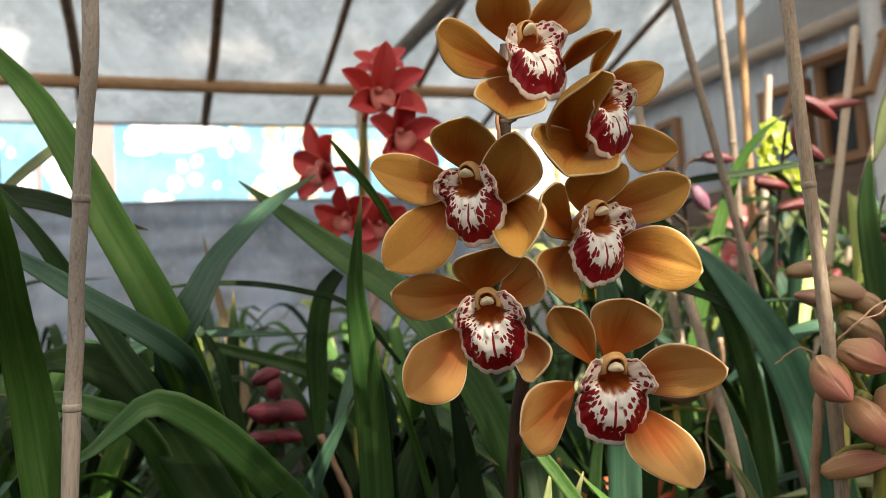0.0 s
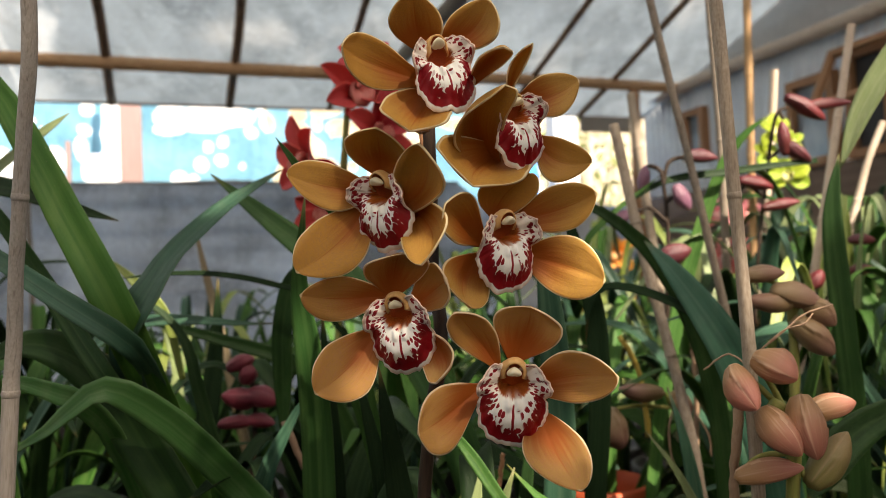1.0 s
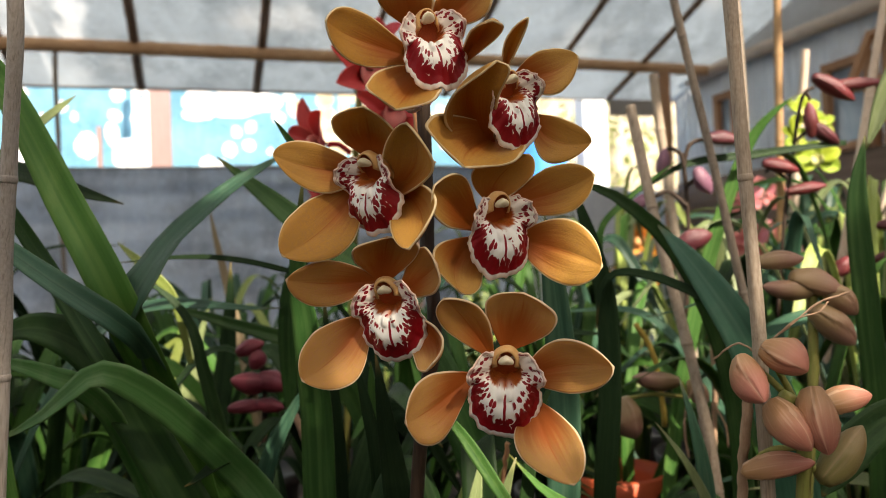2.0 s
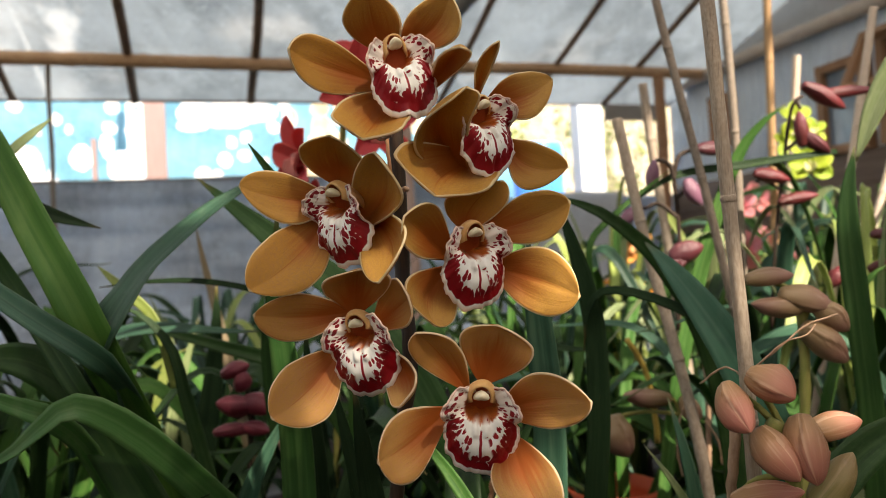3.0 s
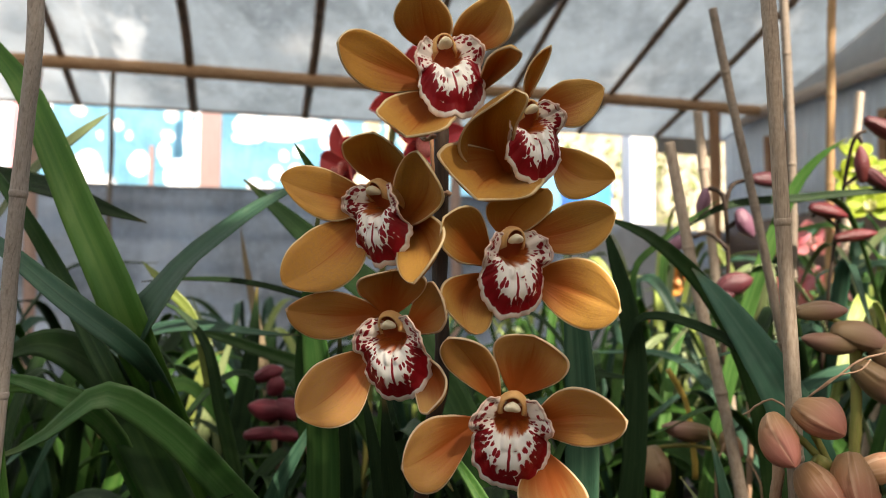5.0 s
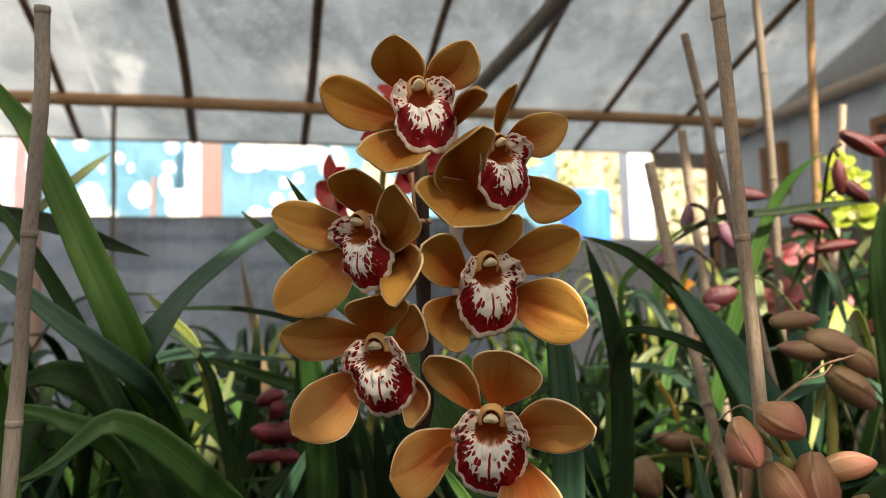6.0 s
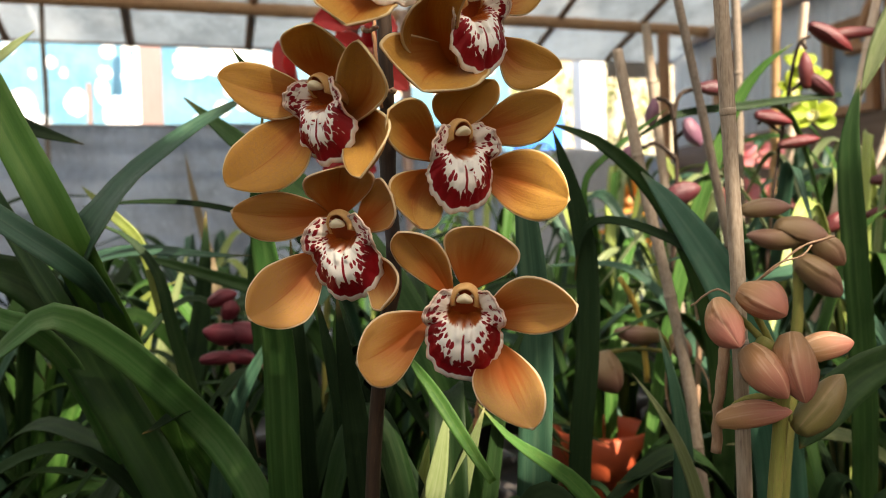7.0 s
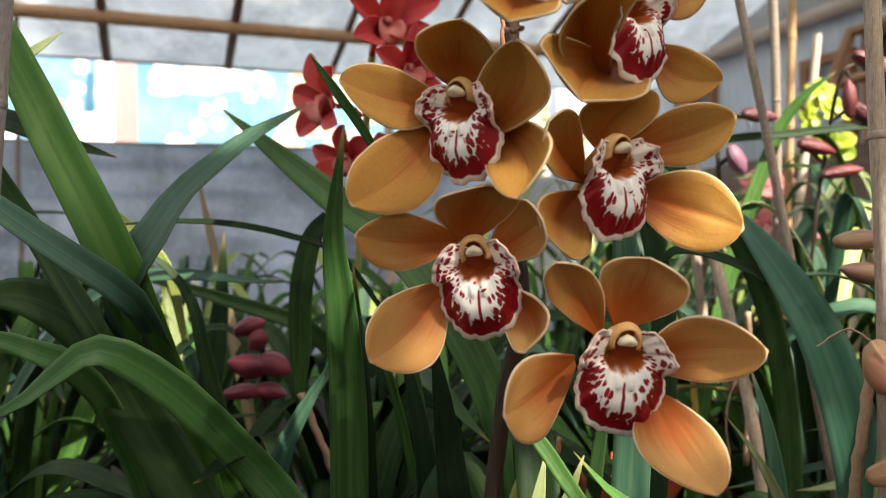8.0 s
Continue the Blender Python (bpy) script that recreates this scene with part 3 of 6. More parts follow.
def flower(parent, place, unit, yaw, pitch, roll, seed, band=0.0, petal="petal"):
    """A blossom without its tepals: lip, column and cap. yaw to the right, pitch up, in degrees."""
    turn = pose(0, 0, 0, -pitch, 0, yaw) @ pose(0, 0, 0, 0, roll, 0)
    home = under(parent, [place])[0]
    right, back, up = (turn.to_3x3() @ Vector(a) for a in ((1, 0, 0), (0, 1, 0), (0, 0, 1)))
    out = -back
    # the ovary behind the blossom carries the other parts
    bm = tube(spline([Vector((0, 0, 0)) - out * 0.4 * unit, -out * 1.1 * unit - up * 0.1 * unit, -out * 1.9 * unit - up * 0.5 * unit], 8), [0.16 * unit, 0.15 * unit, 0.14 * unit, 0.13 * unit, 0.12 * unit, 0.11 * unit, 0.1 * unit, 0.09 * unit], 8)
    blossom = part("blossom", bm, M["column"], parent, "ochre cymbidium blossom with crimson spotted white lip")
    blossom.location = home
    blossom["petal"] = petal
    blossom["facing"] = tuple(out + Vector((0, -1.6, 0.1)))

    def at(x, y, z):
        return (right * x + up * y + out * z) * unit

    # lip: a throat, two raised side lobes and a ruffled, recurved middle lobe
    bm, rings = bmesh.new(), []
    around, deep = 200, 40
    angles, reaches, across, throat, rim, keels, bands = (bm.verts.layers.float.new(name) for name in ("angle", "reach", "across", "throat", "rim", "keel", "band"))
    sway = seed * 1.7
    for i in range(1, deep + 1):
        ring = []
        for k in range(around):
            angle = -180 + 360 * k / around
            turnr = radians(angle)
            ruffle = 0.05 * noise.noise((sway, angle * 0.05, 1.0)) + 0.045 * noise.noise((sway, angle * 0.12, 5.0)) + 0.025 * noise.noise((sway, angle * 0.28, 7.0))
            q = (i / deep) ** 0.9
            r = q * lip_reach(angle) * (1 + ruffle * q * (1.0 if abs(angle) < 70 else 0.5))
            x, y = r * math.sin(turnr), -r * math.cos(turnr)
            lobe = max(0.0, min(1.0, (abs(angle) - 56) / 30))
            lobe = lobe * lobe * (3 - 2 * lobe)
            d = math.hypot(x / 0.46, (y - 0.02) / 0.43)
            z = -0.55 * max(0.0, 1 - d * d)
            ear = max(0.0, min(1.0, (158 - abs(angle)) / 45))
            z += lobe * (0.12 + 0.44 * ear) * q * q
            z += (1 - lobe) * (0.32 * math.sin(min(q * 1.25, 1.0) * math.pi * 0.8) - 0.55 * max(0.0, q - 0.55) ** 1.5 * 2.0)
            z += 0.30 * noise.noise((sway, angle * 0.075, 4.0)) * q ** 4 * (1 - 0.4 * lobe) + 0.10 * noise.noise((sway, angle * 0.2, 8.0)) * q ** 5 * (1 - 0.7 * lobe)
            # two keels on the lip's midline
            keel = math.exp(-((abs(x) - 0.13) / 0.07) ** 2) * math.exp(-((y + 0.48) / 0.19) ** 4)
            z += 0.11 * keel
            v = bm.verts.new(at(x, y, z))
            v[angles], v[reaches], v[across], v[keels] = angle / 180, q, x, keel
            v[bands] = band
            v[throat] = max(0.0, min(1.0, (1.0 + 0.12 * noise.noise((angle * 0.12, sway, 2.0)) - d) / 0.05)) * (1 - keel)
            v[rim] = max(0.0, min(1.0, (q - 0.935) / 0.04)) * 0.7 + lobe * 0.6 * (1 - 0.6 * q)
            ring.append(v)
        rings.append(ring)
    for i in range(deep - 1):
        for k in range(around):
            bm.faces.new((rings[i][k], rings[i][(k + 1) % around], rings[i + 1][(k + 1) % around], rings[i + 1][k]))
    bm.faces.new(rings[0][::-1])
    thicken(part("lip", bm, M["lip"], blossom), 0.0009)
    # column: an arched hood, red-brown inside, with the cap tucked under its tip
    bm, rows = bmesh.new(), []
    for i in range(15):
        f = i / 14
        tuck = max(0.0, f - 0.8) * 5
        y = 0.02 + 0.30 * math.sin(f * 1.6)
        z = -0.85 + 1.13 * f
        wide, high = 0.30 + 0.08 * math.sin(f * 2.4) - 0.10 * tuck, 0.30 + 0.15 * f - 0.15 * tuck
        row = []
        for k in range(25):
            a = radians(-118 + 236 * k / 24)
            flare = 1 + 0.05 * noise.noise((sway, a * 1.5, f * 2))
            row.append(bm.verts.new(at(wide * flare * math.sin(a), y + high * flare * math.cos(a), z + 0.13 * math.cos(a) * f)))
        rows.append(row)
    thicken(part("column", grid_faces(bm, rows), M["column"], blossom), 0.05 * unit, 0.0)
    bm, rows = bmesh.new(), []
    for i in range(9):
        f = i / 8
        rows.append([bm.verts.new(at(0.38 * f * math.sin(a), 0.26 + (0.42 if math.cos(a) > 0 else 0.42) * f * math.cos(a), -0.02 + 0.34 * f * math.cos(a) - 0.10 * (1 - f * f))) for a in [2 * math.pi * k / 20 for k in range(21)]])
    part("column_core", grid_faces(bm, rows), M["column_core"], blossom)
    bm = bmesh.new()
    bmesh.ops.create_icosphere(bm, subdivisions=3, radius=1.0)
    for v in bm.verts:
        x, y, z = v.co
        v.co = at(0.205 * x, 0.37 + 0.125 * y - 0.05 * x * x + 0.02 * math.exp(-(x / 0.15) ** 2), 0.32 + 0.24 * z + 0.05 * y)
    part("anther_cap", bm, M["cap"], blossom, "creamy white anther cap")
    return blossom


def small_blossom(parent, place, reach, yaw, pitch, seed, petal, lip, slim=1.0, closed=0.0):
    """A blossom farther off: five tepals, a lip and a column."""
    turn = pose(0, 0, 0, -pitch, 0, yaw)
    right, back, up = (turn.to_3x3() @ Vector(a) for a in ((1, 0, 0), (0, 1, 0), (0, 0, 1)))
    out = -back
    home = under(parent, [place])[0]
    blossom = part("blossom", tube(spline([-out * 0.05 * reach, -out * 0.3 * reach, -out * 0.55 * reach - up * 0.2 * reach], 5), 0.06 * reach, 8), petal, parent)
    blossom.location = home
    chance = random.Random(seed)
    facing = tuple(out)
    for kind, angle in (("sepal", 92), ("petal", 28), ("petal", 152), ("sepal", -38), ("sepal", -142)):
        a = radians(angle + chance.uniform(-12, 12))
        tip = (right * math.cos(a) + up * math.sin(a)) * reach * chance.uniform(0.9, 1.08) + out * reach * (chance.uniform(-0.1, 0.35) + closed)
        world_base = Vector(place) + tip * 0.05
        tepal(blossom, kind, world_base, Vector(place) + tip, reach * slim * chance.uniform(0.60, 0.80), chance.uniform(-20, 20), -0.06, 0.22 + closed, petal, facing)
    bm, rows = bmesh.new(), []
    for i in range(9):
        s = i / 8
        row = []
        for j in range(9):
            a = (j - 4) / 4
            w = reach * 0.27 * math.sin(math.pi * (0.18 + 0.72 * s)) ** 0.7
            row.append(bm.verts.new(right * w * a + up * reach * (0.12 - 0.46 * s) + out * reach * (0.18 + 0.30 * abs(a) ** 2 * (1 - s) + 0.18 * math.sin(s * 2.4))))
        rows.append(row)
    thicken(part("lip", grid_faces(bm, rows), lip, blossom), 0.0012)
    arch = spline([out * 0.02 * reach, up * 0.16 * reach + out * 0.18 * reach, up * 0.12 * reach + out * 0.36 * reach], 6)
    part("column", tube(arch, 0.075 * reach, 8), lip, blossom)
    return blossom


def bud(parent, base, tip, radius, material):
    """A closed bud: three overlapping sepals, blunt at the base, pointed at the tip."""
    base, tip = under(parent, (base, tip))
    axis = tip - base
    way = axis.normalized()
    side = way.orthogonal().normalized()
    up = way.cross(side)
    phase = random.uniform(0, 6.28)
    bm, rows, sides = bmesh.new(), [], 48
    for i in range(25):
        s = i / 24
        r = radius * max(0.03, math.sin(math.pi * min(1.0, 0.14 + 0.86 * s) ** 1.05) ** 0.66)
        if s > 0.97:
            r = radius * 0.05
        row = []
        for k in range(sides + 1):
            a = 2 * math.pi * k / sides + phase
            # each sepal's edge lies over the next one
            step = (3 * k / sides + 0.10 * math.sin(s * 4 + phase)) % 1.0
            edge = 0.13 * step ** 3 - 0.05 * math.exp(-(step / 0.06) ** 2)
            rr = r * (0.96 + edge + 0.06 * noise.noise((phase + math.cos(a), math.sin(a), s * 3)))
            bend = 0.16 * math.sin(s * math.pi) * radius
            row.append(bm.verts.new(base + axis * s + side * (rr * math.cos(a) + bend) + up * rr * math.sin(a) * 0.92))
        rows.append(row)
    grid_faces(bm, rows)
    foot = bm.verts.new(base - axis * 0.06)
    for a, b in zip(rows[0], rows[0][1:]):
        bm.faces.new((b, a, foot))
    bmesh.ops.remove_doubles(bm, verts=bm.verts, dist=1e-6)
    return part("bud", bm, material, parent)


def strand(parent, name, points, radius, material):
    """A dry fibre, string or stalk of a plant."""
    path = spline(under(parent, points), 20)
    wild = random.uniform(0, 60)
    path = [p + Vector((noise.noise((wild, i * 0.5, 0)), noise.noise((wild, i * 0.5, 8)), noise.noise((wild, i * 0.5, 4)))) * min(radius * 0.8, 0.0014) for i, p in enumerate(path)]
    return part(name, tube(path, [radius * (1 + (0.35 if radius < 0.003 else 0.12) * noise.noise((wild, i * 0.6, 2))) for i in range(20)], 8), material, parent)


def bamboo_stake(points, radius, material, label):
    """A cane with its nodes, standing on the ground below its lowest point."""
    pts = [Vector(p) for p in points]
    drop = (pts[-1] - pts[-2]).normalized()
    if drop.z > -0.5:
        drop = Vector((drop.x, drop.y, -0.9)).normalized()
    foot = pts[-1] + drop * (pts[-1].z / -drop.z)
    pts.append(foot)
    base = Vector((foot.x, foot.y, 0.0))
    long = sum((a - b).length for a, b in zip(pts, pts[1:]))
    count = max(40, int(long / 0.006))
    path = [p - base for p in spline(pts, count)]
    gap = 0.11 + radius * 8
    stake = thing("bamboo_stake", base.x, base.y, base.z, label or "bamboo plant stake standing among orchids", "stake", "plant stakes")
    radii, run, first = [], 0.0, random.uniform(0, gap)
    for i in range(count):
        run += (path[i] - path[i - 1]).length if i else 0
        k = (run - first) / gap
        off = abs(k - round(k)) * gap
        radii.append(radius * (1 + 0.06 * math.exp(-(off / 0.006) ** 2) + 0.06 * noise.noise((run * 14, radius * 900, 0.0)) + 0.03 * noise.noise((run * 60, radius * 900, 4.0))) * (0.93 + 0.12 * run / long))
    part("cane", tube(path, radii, 14), material, stake)
    run, k = 0.0, 0
    for i in range(1, count):
        run += (path[i] - path[i - 1]).length
        if run >= first + k * gap:
            k += 1
            way = (path[i] - path[i - 1]).normalized()
            r = radii[i]
            ring = [path[i] + way * d for d in (-0.0028, -0.0016, 0.0, 0.0012, 0.0026)]
            part("node", tube(ring, [r * 0.98, r * 1.04, r * 1.09, r * 1.03, r * 0.98], 14), material, stake)
    return stake


def pot(parent, radius, height, material):
    """A plastic nursery pot with a rolled rim, filled with bark."""
    bm = bmesh.new()
    outline = ((0.0, 0.0), (0.74, 0.0), (0.78, 0.03), (0.95, 0.86), (1.06, 0.87), (1.08, 1.0), (1.0, 1.01), (0.97, 0.95), (0.9, 0.9), (0.0, 0.9))
    sides, rows = 28, []
    for r, z in outline:
        rows.append([bm.verts.new((radius * r * math.cos(2 * math.pi * k / sides), radius * r * math.sin(2 * math.pi * k / sides), height * z)) for k in range(sides + 1)])
    grid_faces(bm, rows)
    bmesh.ops.remove_doubles(bm, verts=bm.verts, dist=1e-6)
    return part("pot", bm, material, parent)


def clump(parent, count, height, spread, seed, mats, width=0.028, ways=None):
    """Arching strap leaves that rise from the pot of a plant."""
    chance = random.Random(seed)
    o = parent.location
    for i in range(count):
        a = chance.uniform(0, 2 * math.pi) if ways is None else chance.uniform(*ways)
        h = height * chance.uniform(0.6, 1.05)
        r = spread * chance.uniform(0.35, 1.1)
        c, s = math.cos(a), math.sin(a)
        bend = chance.uniform(0.55, 1.0)
        pts = [(o.x + c * 0.03, o.y + s * 0.03, 0.2), (o.x + c * r * 0.18, o.y + s * r * 0.18, 0.2 + (h - 0.2) * 0.55), (o.x + c * r * 0.52, o.y + s * r * 0.52, 0.2 + (h - 0.2) * 0.95), (o.x + c * r, o.y + s * r, 0.2 + (h - 0.2) * bend)]
        leaf(parent, pts, width * chance.uniform(0.7, 1.15), chance.uniform(-30, 30), 0.28, M[chance.choice(mats)], (c * -0.2, s * -0.2 - 0.3, 1.0))

# ---- the shelter ----
# plan of the shelter: u along its back beam, v towards its back wall
HOUSE = pose(0, 0, 0, 0, 0, TURN)


def house(u, v, z):
    return HOUSE @ Vector((u, v, z))


def structure(name, bm, material, label, smooth=False):
    return tagged(part(name, bm, material, None, label, smooth), "", name.split("_")[0], "", "structure")


def roof_height(v):
    return 2.15 + 0.30 * (4.75 - v) if v > 1.0 else 3.275 - 0.22 * (1.0 - v)


# ground
bm = bmesh.new()
steps = [-400, -60, -12] + [-6 + 0.5 * i for i in range(33)] + [14, 40, 400]
rows = [[bm.verts.new((x, y, (0.025 * noise.noise((x * 1.3, y * 1.3, 0)) if abs(x) < 8 and abs(y) < 8 else 0.0))) for x in steps] for y in steps]
grid_faces(bm, rows)
structure("ground", bm, M["soil"], "dark bare soil floor of the plant shelter", True)


def slot(u, v, z0=0.0):
    return HOUSE @ pose(u, v, z0)


# roof film, sagging between its rafters, with holes added to aim the sun
RAFTERS = (-6.0, -4.9, -3.8, -2.9, -1.95, -1.0, -0.29, 0.44, 1.12, 1.77, 2.46, 3.1)
GAPS = []
# added unseen roof holes: where their sun falls, how wide and long they are
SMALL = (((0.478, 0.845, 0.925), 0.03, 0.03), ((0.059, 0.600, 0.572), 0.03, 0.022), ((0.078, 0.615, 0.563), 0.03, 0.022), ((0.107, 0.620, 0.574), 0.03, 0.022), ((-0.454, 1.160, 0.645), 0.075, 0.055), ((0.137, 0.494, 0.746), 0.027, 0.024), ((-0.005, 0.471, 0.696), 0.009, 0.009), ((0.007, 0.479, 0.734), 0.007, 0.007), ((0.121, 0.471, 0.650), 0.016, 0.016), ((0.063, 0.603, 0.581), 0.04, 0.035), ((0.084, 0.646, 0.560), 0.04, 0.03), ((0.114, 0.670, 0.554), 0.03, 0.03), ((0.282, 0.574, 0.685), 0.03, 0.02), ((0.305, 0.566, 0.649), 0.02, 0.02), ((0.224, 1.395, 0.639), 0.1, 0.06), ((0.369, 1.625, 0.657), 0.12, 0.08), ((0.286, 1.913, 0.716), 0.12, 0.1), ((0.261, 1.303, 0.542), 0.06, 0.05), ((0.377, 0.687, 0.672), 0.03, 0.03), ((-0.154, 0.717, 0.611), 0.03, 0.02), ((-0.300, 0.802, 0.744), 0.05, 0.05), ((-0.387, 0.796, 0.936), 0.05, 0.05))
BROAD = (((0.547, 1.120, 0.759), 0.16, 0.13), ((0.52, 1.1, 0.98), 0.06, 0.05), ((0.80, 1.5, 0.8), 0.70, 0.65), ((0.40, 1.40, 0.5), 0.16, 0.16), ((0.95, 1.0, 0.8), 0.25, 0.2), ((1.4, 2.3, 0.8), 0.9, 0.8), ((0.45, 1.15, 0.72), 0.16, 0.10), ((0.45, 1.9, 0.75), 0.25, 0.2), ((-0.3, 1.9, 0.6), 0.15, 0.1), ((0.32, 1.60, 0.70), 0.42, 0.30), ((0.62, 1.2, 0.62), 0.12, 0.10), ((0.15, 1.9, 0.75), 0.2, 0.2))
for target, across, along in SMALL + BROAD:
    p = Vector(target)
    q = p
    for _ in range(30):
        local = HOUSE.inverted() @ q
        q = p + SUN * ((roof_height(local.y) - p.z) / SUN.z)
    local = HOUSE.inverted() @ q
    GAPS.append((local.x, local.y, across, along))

# a sun patch on the back film, put in as lighter film
SUN_PATCH = (-0.61, 4.50, 0.085, 0.26)


def lighten_film(u, v):
    a, b, p, q = SUN_PATCH
    off = math.hypot((u - a) / p, (v - b) / q) + 0.9 * noise.noise((u * 9, v * 5, 1)) + 0.5 * noise.noise((u * 24, v * 14, 2))
    spot = 0.45 * max(0.0, min(1.0, (1.35 - off) / 0.8))
    # lighter in mottles towards the far bays
    mottle = 0.5 + 0.9 * noise.noise((u * 3, v * 2, 3)) + 0.5 * noise.noise((u * 9, v * 6, 6))
    # a seam welded down the film
    seam = 0.35 if abs(u + 0.81 + 0.012 * noise.noise((v * 2, 0, 1))) < 0.013 else 0.0
    return max(spot, seam, 0.55 * max(0.0, min(1.0, (-0.35 - u) / 0.8)) * max(0.0, min(1.0, mottle)))


def sun_hole(u, v):
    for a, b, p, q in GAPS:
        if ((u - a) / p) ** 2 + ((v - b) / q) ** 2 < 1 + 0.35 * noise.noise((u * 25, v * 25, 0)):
            # the wide ones are broken up by noise to dapple their sun
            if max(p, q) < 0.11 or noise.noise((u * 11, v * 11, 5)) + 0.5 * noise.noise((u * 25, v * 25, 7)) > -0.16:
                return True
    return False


def roof_sheet(name, v0, v1, fine, material, label):
    bm = bmesh.new()
    # a finer net near the sun holes
    us, vs = set(np.linspace(-6.2, 3.75, int(9.95 / fine) + 1).tolist()), set(np.linspace(v0, v1, int(abs(v1 - v0) / fine) + 1).tolist())
    for a, b, p, q in GAPS:
        if v0 - q < b < v1 + q:
            us |= set(np.linspace(a - p * 1.2, a + p * 1.2, max(14, int(p * 50))).tolist())
            vs |= {v for v in np.linspace(b - q * 1.2, b + q * 1.2, max(14, int(q * 50))).tolist() if v0 < v < v1}
    a, b, p, q = SUN_PATCH
    if v0 < b < v1:
        us |= set(np.linspace(a - p * 2, a + p * 2, 24).tolist()) | set(np.linspace(-0.84, -0.78, 13).tolist())
        vs |= set(np.linspace(b - q * 1.6, b + q * 1.6, 36).tolist())
    us, vs = sorted(us), sorted(vs)
    # the layer holds the painted sun patch, the seam and the lighter bays
    worn = bm.verts.layers.float.new("worn")
    rows = []
    for v in vs:
        row = []
        for u in us:
            k = min(abs(u - r) for r in RAFTERS)
            sag = (-0.03 * min(1.0, k / 0.35) + 0.012 * noise.noise((u * 3, v * 3, 1.0))) * min(1.0, max(0.0, (5.32 - v) / 0.6))
            row.append(bm.verts.new(house(u, v, roof_height(v) + sag)))
            row[-1][worn] = lighten_film(u, v)
        rows.append(row)
    for i in range(len(vs) - 1):
        for j in range(len(us) - 1):
            if not sun_hole((us[j] + us[j + 1]) / 2, (vs[i] + vs[i + 1]) / 2):
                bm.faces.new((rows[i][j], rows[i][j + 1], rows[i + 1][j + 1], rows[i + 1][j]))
    return structure(name, bm, material, label, True)


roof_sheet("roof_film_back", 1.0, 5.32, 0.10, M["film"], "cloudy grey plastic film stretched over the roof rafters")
# unseen roof: clearer overhead and duller in front, to steer light onto the blossoms
roof_sheet("roof_film_middle", -1.0, 1.0, 0.06, M["bright_film"], "unseen clearer plastic film over the rafters, added to light the blossoms")
roof_sheet("roof_film_front", -3.6, -1.0, 0.05, M["dim_film"], "unseen dull plastic film over the rafters, added to hold back light")


def rod(name, a, b, radius, material, label, bend=0.01, knots=0.4):
    """A straight pole between two places of the plan, with a little wander and its nodes."""
    a, b = house(*a), house(*b)
    long = (b - a).length
    count = max(16, int(long / 0.03))
    path, radii = [], []
    for i in range(count):
        s = i / (count - 1)
        p = a.lerp(b, s)
        path.append(p + Vector((noise.noise((s * 4, long, 0)), noise.noise((s * 4, long, 7)), noise.noise((s * 4, long, 3)))) * bend - a)
        k = s * long / knots
        radii.append(radius * (1 + 0.10 * math.exp(-((k - round(k)) * knots / 0.018) ** 2) + 0.05 * noise.noise((s * 9, long, 5))))
    ob = part(name, tube(path, radii, 12), material)
    ob.location = a
    return tagged(ob, label, name.replace("_", " "), "", "structure")


rod("roof_beam", (-6.2, 4.75, 2.09), (3.75, 4.75, 2.09), 0.040, M["beam_bamboo"], "long orange-brown bamboo beam under the roof film", 0.03)
rod("eave_pole", (3.66, 5.0, 2.08), (3.66, -2.0, 2.11), 0.045, M["bamboo_pale"], "thick grey-brown bamboo pole along the side wall", 0.02)
rod("tie_pole", (1.43, 4.75, 2.14), (1.50, -1.0, 2.20), 0.045, M["bamboo_dark"], "thick dark bamboo tie pole crossing under the roof", 0.02)
for u in RAFTERS:
    rod("rafter", (u, 5.24, roof_height(5.24) - 0.028), (u, 1.0, roof_height(1.0) - 0.035), 0.029 if u in (-0.29, 0.44) else 0.022, M["rafter"], "dark brown bamboo rafter under the plastic roof", 0.02)
    rod("rafter", (u, 1.0, roof_height(1.0) - 0.035), (u, -3.5, roof_height(-3.5) - 0.035), 0.018, M["rafter"], "dark brown bamboo rafter under the plastic roof", 0.02)
rod("ridge_pole", (-6.2, 1.0, 3.20), (3.75, 1.0, 3.20), 0.04, M["beam_bamboo"], "bamboo ridge pole of the plastic roof", 0.03)
rod("edge_cord", (-6.2, 5.31, 1.975), (3.75, 5.31, 1.985), 0.010, M["rafter"], "dark batten along the lower roof edge", 0.01)
for u, v, r, mat, top in ((-0.72, 4.78, 0.014, "bamboo_dark", 2.1), (-1.12, 4.70, 0.034, "pale_post", 2.06), (3.25, 4.72, 0.040, "timber", 2.06), (1.36, 4.70, 0.034, "pale_post", 2.1), (-1.58, 5.0, 0.028, "bamboo_dark", 1.95), (-3.6, 4.7, 0.034, "pale_post", 2.06), (3.58, 2.80, 0.05, "white_post", 2.5)):
    rod("post", (u, v, 0.0), (u, v, top), r, M[mat], "upright bamboo post that carries the shelter", 0.015)

# back wall: grey plastic sheet up to breast height, open above it, sagging near the corner
def wall_top(u):
    return 1.46 - 0.20 * max(0.0, min(1.0, (u - 2.05) / 0.25))


